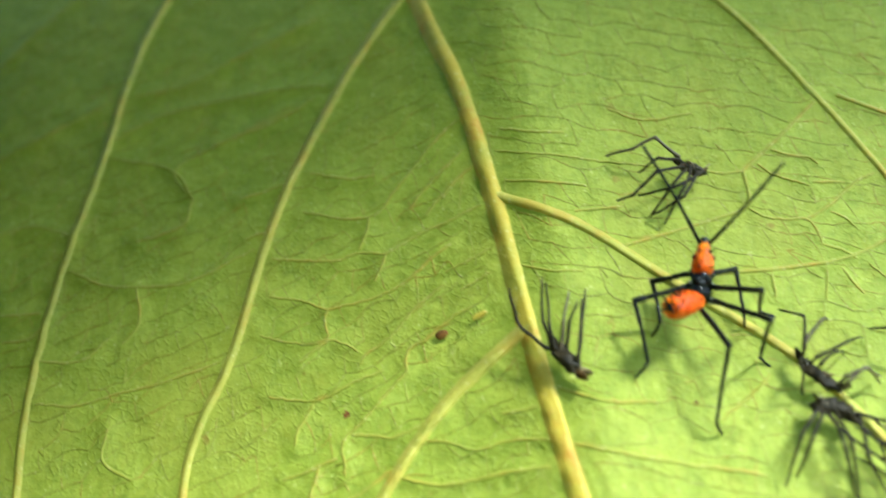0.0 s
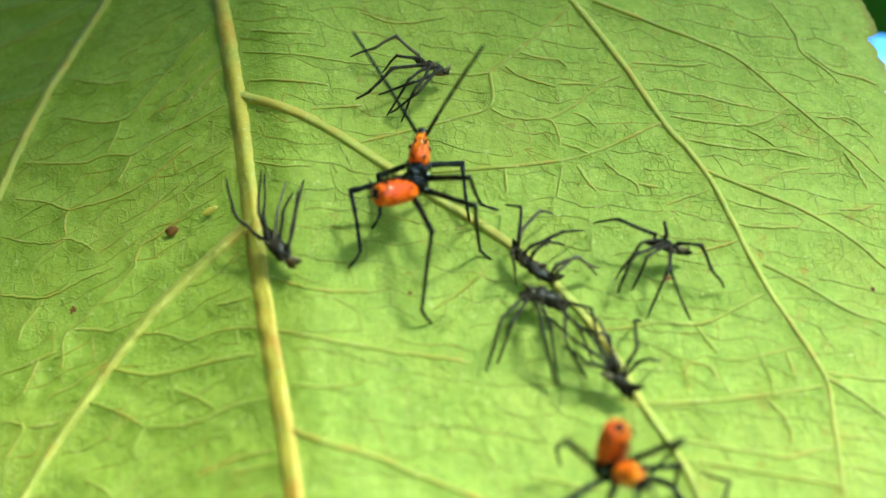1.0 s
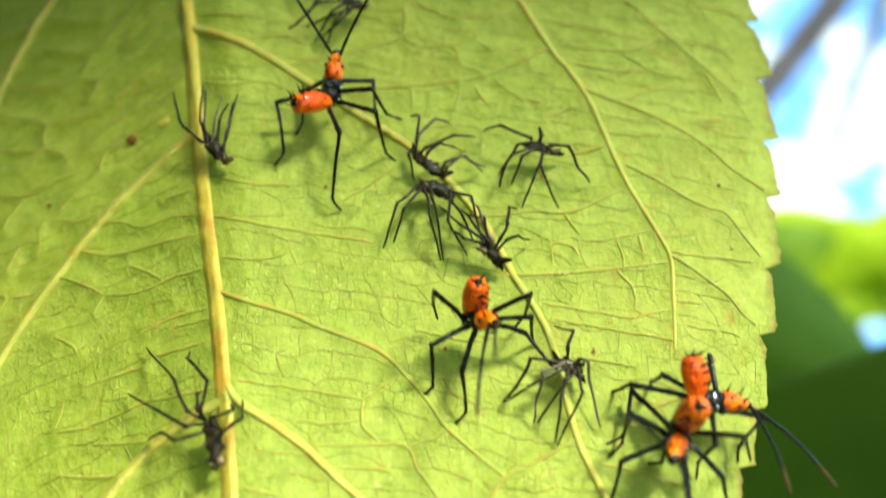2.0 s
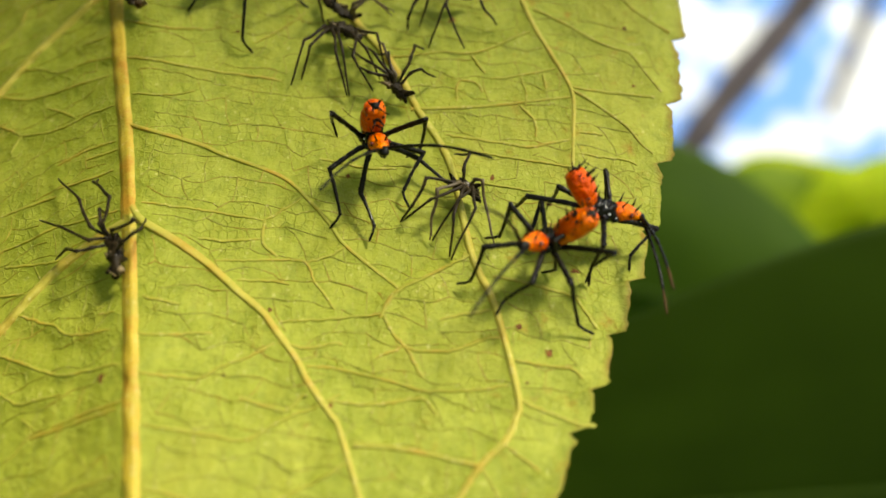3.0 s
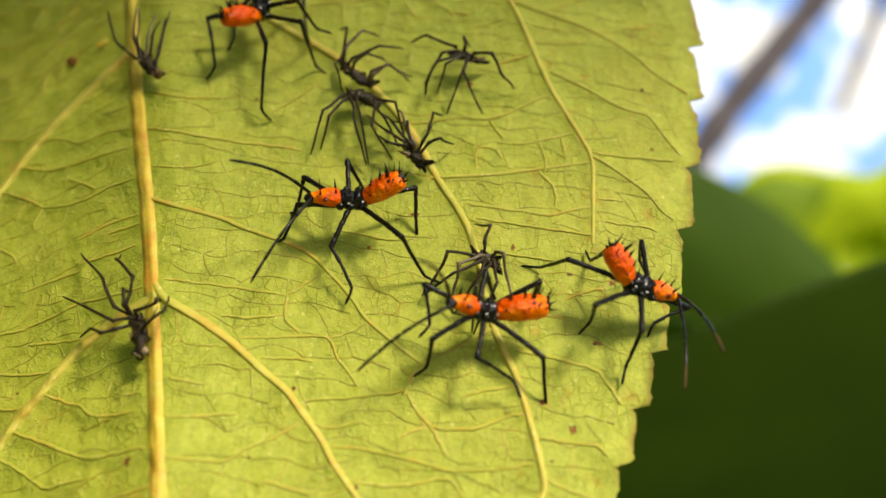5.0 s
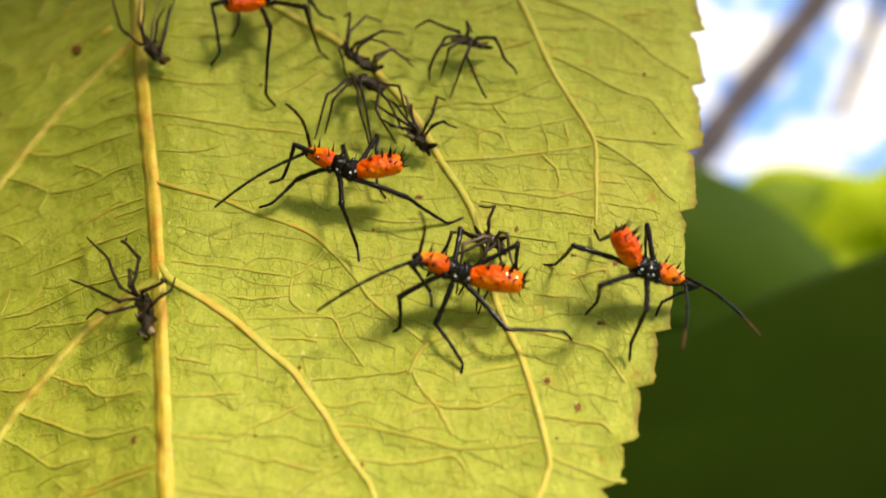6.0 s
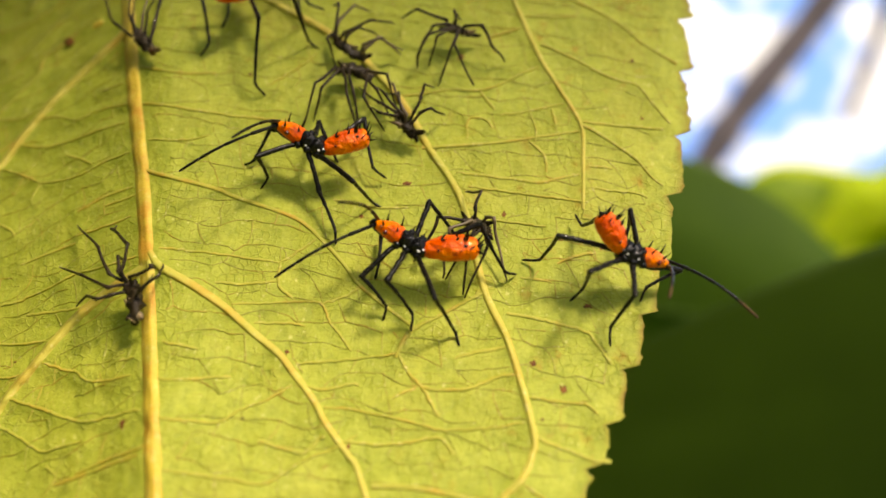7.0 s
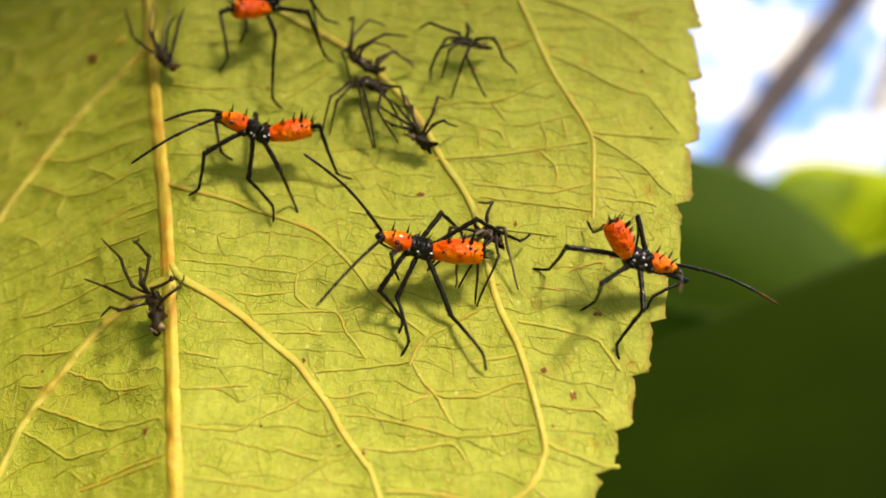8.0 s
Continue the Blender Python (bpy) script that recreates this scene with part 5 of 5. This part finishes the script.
NYMPH_STILL = {
    "body": [(0, -15.78, -18.36, 21.99, 42, -83, 45), (1, -15.78, -18.36, 21.99, 42, -83, 45), (8, -15.78, -18.36, 21.99, 42, -83, 45)],
    "abdomen": [(0, -61, 42, -66), (8, -61, 42, -66)],
    "L1": ([(0, 0, 45, 105), (8, 0, 45, 105)], [(0, 84, -21, 106), (8, 84, -21, 106)]),
    "L2": ([(0, 0, -3, 111), (8, 0, -3, 111)], [(0, 111, -5, 85), (8, 111, -5, 85)]),
    "L3": ([(0, 0, -42, -148), (8, 0, -42, -148)], [(0, -174, 47, -51), (8, -174, 47, -51)]),
    "R1": ([(0, 0, 42, -71), (8, 0, 42, -71)], [(0, -131, -2, -101), (8, -131, -2, -101)]),
    "R2": ([(0, 0, -43, -93), (8, 0, -43, -93)], [(0, -162, 59, -154), (8, -162, 59, -154)]),
    "R3": ([(0, 0, -41, -109), (8, 0, -41, -109)], [(0, -143, 58, -136), (8, -143, 58, -136)]),
    "AL": [(0, 0, -19, 40), (8, 0, -19, 40)],
    "AR": [(0, -0, -42, -33), (8, -0, -42, -33)],
}

NYMPH_TURNING = {
    "body": [(0, -3.75, -29.14, 4.03, 14, 5, -69), (2.1, -3.75, -29.14, 4.03, 14, 5, -69), (3.5, -4.25, -28.94, 4.35, 6, 32, -81), (4, -6.25, -28.89, 4.42, -22, 10, -126), (4.5, -6.64, -28.68, 4.74, -30, 5, -144), (5.8, -8.05, -27.87, 6.03, -36, -20, 169), (6.5, -8.14, -27.41, 6.75, -41, -26, -170), (7, -9.65, -27.19, 7.12, -40, -29, -179), (7.5, -13.18, -26.33, 8.67, -40, -31, 180), (8, -15.55, -26.04, 9.40, -39, -23, -170)],
    "abdomen": [(0, 180, 53, 180), (2.1, 180, 53, 180), (3.5, -174, 56, -177), (3.75, -111, 57, -139), (4, -66, 58, -99), (4.5, -33, 59, -56), (5.15, -1, 37, -4), (5.8, 5, 16, 34), (6.5, -4, 47, -9), (7, 9, 30, 34), (7.5, 11, 39, 30), (8, 5, 26, 21)],
    "L1": ([(0, 0, 27, 102), (2.1, 0, 27, 102), (3.5, -0, 31, 111), (3.75, 6, 37, 45), (4, 0, 44, -27), (4.5, -0, 7, -29), (5.8, 0, 46, -16), (6.5, -0, 32, 27), (7, 0, 13, 54), (7.5, -0, 21, 66), (8, -0, 37, 40)], [(0, -76, 39, -40), (2.1, -76, 39, -40), (3.5, -95, 9, -57), (3.75, -49, 52, -42), (4, 51, 51, 34), (4.5, -6, 75, -34), (5.15, 75, 38, 54), (5.8, 79, -12, 68), (6.15, 66, 36, 62), (6.5, -1, 73, -0), (7, 171, 68, 170), (7.5, 115, 55, 118), (8, 98, 36, 39)]),
    "L2": ([(0, -0, 3, 67), (2.1, -0, 3, 67), (3.5, -0, 34, 93), (3.75, -1, 33, 52), (4, -0, 32, 11), (4.5, 0, 52, 13), (5.15, 14, 27, 73), (5.8, -0, 2, 119), (6.5, 0, 23, 113), (7, 0, 36, 151), (7.5, 0, 10, 100), (8, 0, 60, 123)], [(0, 139, 47, 90), (2.1, 139, 47, 90), (2.8, -148, 74, -173), (3.5, -101, 41, -101), (3.67, -66, 54, -119), (3.83, -19, 72, -119), (4, 95, 76, -51), (4.25, 130, 42, 8), (4.5, 122, 6, 32), (5.15, 84, 33, 49), (5.8, 32, 63, 38), (6.15, 72, 36, 43), (6.5, 102, 12, 28), (6.75, 144, -17, 16), (7, -162, -28, -16), (7.17, 149, -22, 31), (7.33, 118, 10, 60), (7.5, 98, 51, 74), (7.75, 107, -5, 65), (8, 138, -57, 34)]),
    "L3": ([(0, 0, -21, 44), (2.1, 0, -21, 44), (3.5, 0, -26, 60), (4, 0, 1, 80), (4.5, 0, -3, 85), (5.15, -2, 0, 139), (5.8, 0, 3, -166), (6.5, 0, -21, 150), (7, 0, -17, 147), (7.5, 0, -8, 147), (8, -0, -11, 119)], [(0, -103, 20, 131), (2.1, -103, 20, 131), (3.5, -22, 46, 162), (3.67, 17, 37, 140), (3.83, 56, 41, 116), (4, 97, 57, 99), (4.5, 80, 47, 97), (5.15, 10, 54, 40), (5.8, -36, 27, 7), (6.5, 0, 24, 58), (7, 84, 42, 102), (7.17, 124, 18, 82), (7.33, 167, 12, 52), (7.5, -151, 28, 26), (7.67, 177, 19, 58), (7.83, 146, 28, 91), (8, 120, 50, 119)]),
    "R1": ([(0, 0, 57, -82), (2.1, 0, 57, -82), (3.5, -0, 65, -52), (4, -0, 11, -93), (4.5, 0, 6, -93), (5.15, 10, -9, -29), (5.8, 0, -24, 37), (6.5, 0, 10, -20), (7, -0, 27, -21), (7.5, -0, 36, -21), (8, 0, 28, -31)], [(0, 53, 26, 6), (2.1, 53, 26, 6), (3.5, 94, -2, 61), (3.75, 114, 52, 73), (4, -123, 63, -169), (4.5, -83, 76, -112), (5.8, 140, 70, 118), (6.5, 162, 82, 157), (7, 84, 57, 69), (7.5, 142, 48, 139), (7.75, -160, 50, 142), (8, -103, 49, 145)]),
    "R2": ([(0, 0, 11, -88), (2.1, 0, 11, -88), (3.5, 0, 25, -75), (4, 0, -30, -104), (4.5, 0, -46, -109), (5.8, 0, 8, -62), (6.5, 0, 5, -78), (7, 0, 5, -77), (7.25, -19, 32, -31), (7.5, -0, 62, 35), (7.75, -17, 35, -30), (8, 0, 10, -76)], [(0, -26, 69, -54), (2.1, -26, 69, -54), (3.5, 88, 44, 59), (3.75, 153, 87, 145), (4, -121, 45, -107), (4.5, -141, 48, -135), (5.8, -146, 54, -124), (6.5, -119, 50, -124), (7, -134, 34, -122), (7.25, -132, 35, -160), (7.5, -132, 37, 161), (8, -169, 33, -176)]),
    "R3": ([(0, -0, -44, -57), (2.1, -0, -44, -57), (3.5, 0, -40, -44), (3.67, -9, -35, 20), (3.83, -9, -27, 78), (4, 0, -22, 133), (4.5, 0, -11, 146), (5.15, -2, -8, -150), (5.8, 0, -6, -87), (6.5, -0, -20, -102), (7, 0, -21, -111), (7.5, 0, -18, -108), (8, 0, -36, -176)], [(0, 144, -12, -142), (2.1, 144, -12, -142), (3.5, 138, -1, -144), (3.75, 159, 43, -155), (4, -104, 83, -82), (4.5, -78, 70, -41), (5.15, -134, 53, -124), (5.8, -135, 23, -158), (6.5, -111, 10, -135), (7, -111, 15, -123), (7.5, -116, 14, -129), (7.75, -125, 42, -106), (8, -113, 70, -69)]),
    "AL": [(0, 0, 4, -27), (2.1, 0, 4, -27), (2.8, 1, 1, 27), (3.5, 0, -1, 82), (4, 0, 9, 51), (4.5, 0, 24, 52), (5.8, -0, 27, 55), (6.5, 0, 36, 42), (7, 0, 31, 50), (7.5, 0, 28, 53), (8, 0, 23, 53)],
    "AR": [(0, 0, 32, -37), (2.1, 0, 32, -37), (3.5, -0, -11, -47), (4, 0, 16, -37), (4.5, -0, -17, -6), (5.15, 9, -35, 34), (5.8, 0, -53, 85), (6.5, 0, -42, 62), (7, 0, -18, 82), (7.5, 0, -37, 73), (8, 0, -15, 68)],
}

NYMPH_WALKING = {
    "body": [(0, 10.13, -33.93, -3.27, -12, 24, -110), (2.1, 10.13, -33.93, -3.27, -12, 24, -110), (3.5, 7.63, -33.92, -3.20, -27, -2, -134), (4, 6.28, -33.84, -3.06, -27, -1, -133), (4.5, 4.40, -33.92, -3.17, -28, -7, -135), (5.8, 0.83, -33.00, -1.81, -37, -18, -152), (6.5, -0.45, -32.58, -1.19, -39, -26, -177), (7, -1.71, -32.29, -0.76, -38, -29, 172), (7.5, -1.94, -32.44, -0.98, -38, -27, 176), (8, -2.16, -31.98, -0.29, -37, -17, -156)],
    "abdomen": [(0, -134, 55, -155), (2.1, -134, 55, -155), (2.8, -72, 50, -115), (3.5, -39, 46, -80), (4, -30, 37, -78), (4.5, -21, 40, -54), (5.8, -8, 29, -30), (6.5, 2, 21, 9), (7, 4, 18, 25), (7.5, 7, 26, 31), (8, -4, 27, -17)],
    "L1": ([(0, 0, 49, 30), (2.1, 0, 49, 30), (3.5, 0, 15, 28), (4, -0, 53, -21), (4.5, 0, 43, -5), (5.8, 0, 50, 11), (6.5, -0, 39, 46), (7, 0, 33, 71), (7.5, 0, 42, 71), (8, 0, 58, 57)], [(0, -81, 31, -41), (2.1, -81, 31, -41), (3.5, -160, 61, -148), (3.67, -159, 35, -102), (3.83, -177, 15, -65), (4, 158, 9, -26), (4.17, -166, 17, -49), (4.33, -132, 35, -64), (4.5, -90, 58, -64), (5.8, 25, 67, 1), (6.5, 99, 47, 79), (7, 112, 37, 88), (7.5, 99, 37, 94), (8, 96, 22, 71)]),
    "L2": ([(0, -0, 24, 70), (2.1, -0, 24, 70), (3.5, -0, 18, 67), (4, 0, 24, 64), (4.5, 0, 18, 62), (5.8, 0, 60, 80), (6.5, 0, 52, 103), (7, 0, 5, 93), (7.5, 0, 62, 80), (8, -0, 58, 73)], [(0, -25, 48, 24), (2.1, -25, 48, 24), (3.5, 28, 52, 79), (3.75, 70, 40, 85), (4, 104, 29, 79), (4.5, 87, 25, 104), (5.8, 113, -18, 55), (6.5, 114, -29, 58), (6.75, 107, 7, 78), (7, 114, 43, 98), (7.25, 104, 8, 79), (7.5, 107, -29, 63), (8, 121, -15, 40)]),
    "L3": ([(0, 0, -27, 63), (2.1, 0, -27, 63), (3.5, 0, -17, 99), (4, -0, -14, 72), (4.5, -0, -7, 91), (5.8, 0, 5, 141), (6.5, 0, -3, 111), (7, 0, -6, 131), (7.5, 0, -8, 133), (8, 0, 31, 133)], [(0, 179, 26, 124), (2.1, 179, 26, 124), (3.5, -157, 17, 149), (3.75, 156, 21, 135), (4, 109, 14, 122), (4.5, 51, 37, 100), (4.93, -25, 58, 45), (5.37, -89, 29, 4), (5.8, -123, -12, 6), (6.03, -174, -23, 53), (6.27, 143, 3, 91), (6.5, 116, 46, 110), (7, 105, 53, 88), (7.5, 96, 56, 76), (7.67, 117, 10, 64), (7.83, 150, -26, 34), (8, -155, -31, -18)]),
    "R1": ([(0, 0, 25, -65), (2.1, 0, 25, -65), (3.5, 0, 16, -44), (4, 0, 15, -44), (4.5, 0, 16, -111), (4.93, 13, 6, -56), (5.37, 13, -9, -4), (5.8, -0, -19, 51), (6.15, 10, 8, 12), (6.5, 0, 34, -30), (7, -0, 41, -40), (7.5, 0, 44, -39), (7.75, 13, 16, 14), (8, 0, -11, 60)], [(0, 60, 51, 28), (2.1, 60, 51, 28), (3.5, -47, 65, -71), (4, -96, 60, -102), (4.5, -128, 63, -163), (5.15, 157, 46, 160), (5.8, 114, 19, 163), (6.15, 132, 45, 142), (6.5, 140, 75, 118), (7, 157, 46, 145), (7.5, -170, 47, 154), (7.75, 152, 38, 162), (8, 116, 34, 174)]),
    "R2": ([(0, 0, -29, -72), (2.1, 0, -29, -72), (3.5, 0, -38, -62), (4, 0, -41, -81), (4.5, -0, -40, -120), (5.8, 0, -35, -100), (6.5, 0, -34, -70), (7, 0, -35, -79), (7.5, 0, -52, -88), (8, 0, -50, -126)], [(0, -156, 49, -134), (2.1, -156, 49, -134), (3.5, -98, 41, -125), (3.75, -32, 39, -115), (4, 29, 32, -114), (4.5, 0, 41, -108), (5.8, 85, 39, -77), (6.5, 124, 24, -108), (7, 152, 31, -113), (7.25, 104, 42, -106), (7.5, 46, 54, -114), (8, 72, 62, -78)]),
    "R3": ([(0, 0, -5, -132), (2.1, 0, -5, -132), (3.5, -0, -44, -141), (3.67, -13, -50, 176), (3.83, -17, -60, 126), (4, 0, -67, 57), (4.5, 0, -64, 100), (5.15, -3, -60, 145), (5.8, -0, -56, -175), (6.5, 0, -40, -149), (7, 0, -35, -139), (8, 0, -52, -166)], [(0, 139, 29, 138), (2.1, 139, 29, 138), (3.5, -167, 50, -165), (3.75, 173, 10, 168), (4, 172, -33, 151), (4.5, -168, -5, 119), (5.8, -142, 67, 124), (6.15, -132, 67, -174), (6.5, -128, 63, -116), (7, -138, 58, -83), (8, -81, 58, -26)]),
    "AL": [(0, 0, -1, 11), (2.1, 0, -1, 11), (3.5, 0, 44, 13), (4, 0, 50, -13), (4.5, -0, 55, -6), (5.8, 0, 47, 18), (6.5, -0, 31, 41), (7, -0, 28, 55), (7.5, 0, 30, 70), (8, -0, 24, 55)],
    "AR": [(0, 0, -41, -35), (2.1, 0, -41, -35), (3.5, 0, -17, 20), (4, 0, -17, 18), (4.5, 0, -16, 19), (5.8, 0, -41, 44), (6.5, 0, -49, 76), (7, 0, -39, 77), (7.25, 8, -19, 32), (7.5, -0, 1, -9), (8, 0, -18, -23)],
}

NYMPH_AT_EDGE = {
    "body": [(0, 12.55, -32.45, -1.17, 35, 6, 19), (2.1, 12.55, -32.45, -1.17, 35, 6, 19), (3.5, 13.43, -32.00, -0.54, 36, 10, 23), (4, 13.93, -31.78, -0.24, 35, 13, 32), (4.5, 13.98, -32.18, -0.85, 37, 14, 26), (5.8, 14.26, -32.45, -1.28, 37, 15, 19), (6.5, 14.21, -32.67, -1.60, 37, 14, 25), (8, 14.18, -32.49, -1.33, 37, 13, 22)],
    "abdomen": [(0, 0, 49, -64), (2.1, 0, 49, -64), (3.5, 0, 33, -20), (4, 0, 22, -22), (4.5, -0, 27, -35), (5.8, 0, 37, -22), (6.5, 0, 33, -27), (8, 0, 39, -22)],
    "L1": ([(0, 0, -29, 89), (4, 0, -29, 89), (4.5, 0, -38, 108), (6.5, 0, -45, 122), (8, 0, -45, 122)], [(0, -137, 52, -139), (4, -137, 52, -139), (4.25, -64, 50, -128), (4.5, -0, 43, -127), (5.5, 49, 39, -122), (6.5, 95, 34, -123), (8, 95, 34, -123)]),
    "L2": ([(0, 0, -3, 141), (4, 0, -3, 141), (4.5, 0, -13, 138), (6.5, 0, -16, 139), (8, 0, -16, 139)], [(0, -57, 45, -81), (4, -57, 45, -81), (4.5, -48, 52, -82), (6.5, -59, 42, -81), (8, -59, 42, -81)]),
    "L3": ([(0, -0, 15, 148), (4, -0, 15, 148), (4.5, 0, 11, 150), (6.5, 0, 7, 166), (8, -0, 9, 172)], [(0, -51, 43, -51), (4, -51, 43, -51), (4.5, -74, 40, -46), (6.5, -87, 57, -89), (8, -72, 59, -86)]),
    "R1": ([(0, 0, 1, -4), (4, 0, 1, -4), (4.5, 0, 3, 4), (6.5, 0, -5, 6), (8, 0, 5, 4)], [(0, -143, 40, -141), (4, -143, 40, -141), (4.5, -154, 38, -159), (6.5, -161, 36, -173), (8, -163, 39, -167)]),
    "R2": ([(0, 0, 5, -108), (4, 0, 5, -108), (4.5, 0, 14, -98), (6.5, 0, 8, -104), (8, -0, 26, -89)], [(0, 154, 65, 167), (4, 154, 65, 167), (4.5, 51, 74, 42), (6.5, 92, 83, 110), (8, -47, 61, -17)]),
    "R3": ([(0, 0, 12, -143), (4, 0, 12, -143), (4.5, -0, 3, -143), (6.5, -0, 2, -145), (8, 0, 2, -136)], [(0, -115, 65, -177), (4, -115, 65, -177), (4.5, -169, 49, -168), (6.5, -166, 45, -164), (8, -147, 49, -170)]),
    "AL": [(0, 0, 7, -90), (3.5, 0, 7, -90), (4, -0, 3, -97), (4.5, 0, -8, -96), (5.8, 0, -10, -71), (6.5, 0, -7, -63), (8, -0, -11, -37)],
    "AR": [(0, -0, -0, -68), (2.1, -0, -0, -68), (3.5, 0, 39, -97), (4, 0, 49, -77), (4.5, -0, 28, -92), (5.8, 0, 8, -103), (6.5, 0, -3, -119), (8, 0, -16, -118)],
}


STILL, STILL_PARTS = make_nymph("orange and black bug nymph standing with head up the leaf", reach=LONG_LEG)
TURNING, TURNING_PARTS = make_nymph("orange and black bug nymph turning and walking across the leaf")
WALKING, WALKING_PARTS = make_nymph("orange and black bug nymph walking towards the midrib", girth=(1.1, 1.02))
AT_EDGE, AT_EDGE_PARTS = make_nymph("orange and black bug nymph standing at the leaf margin, abdomen raised", BROWN_TIP, girth=(0.84, 0.98))


def motions():
    """The nymphs' ways and the poses of their parts: seconds, place in mm, turns in degrees."""
    for bug, parts, plan in ((STILL, STILL_PARTS, NYMPH_STILL), (TURNING, TURNING_PARTS, NYMPH_TURNING), (WALKING, WALKING_PARTS, NYMPH_WALKING), (AT_EDGE, AT_EDGE_PARTS, NYMPH_AT_EDGE)):
        walk(bug, [(t, pose(x * MM, y * MM, z * MM, a, b, c)) for t, x, y, z, a, b, c in plan["body"]])

        def swing(ob, rows):
            place = ob.location.copy()
            walk(ob, [(t, pose(*place, a, b, c)) for t, a, b, c in rows])

        for name, rows in plan.items():
            if name in ("abdomen", "AL", "AR"):
                swing(parts[name], rows)
            elif name != "body":
                swing(parts[name][0], rows[0])
                swing(parts[name][1], rows[1])


motions()
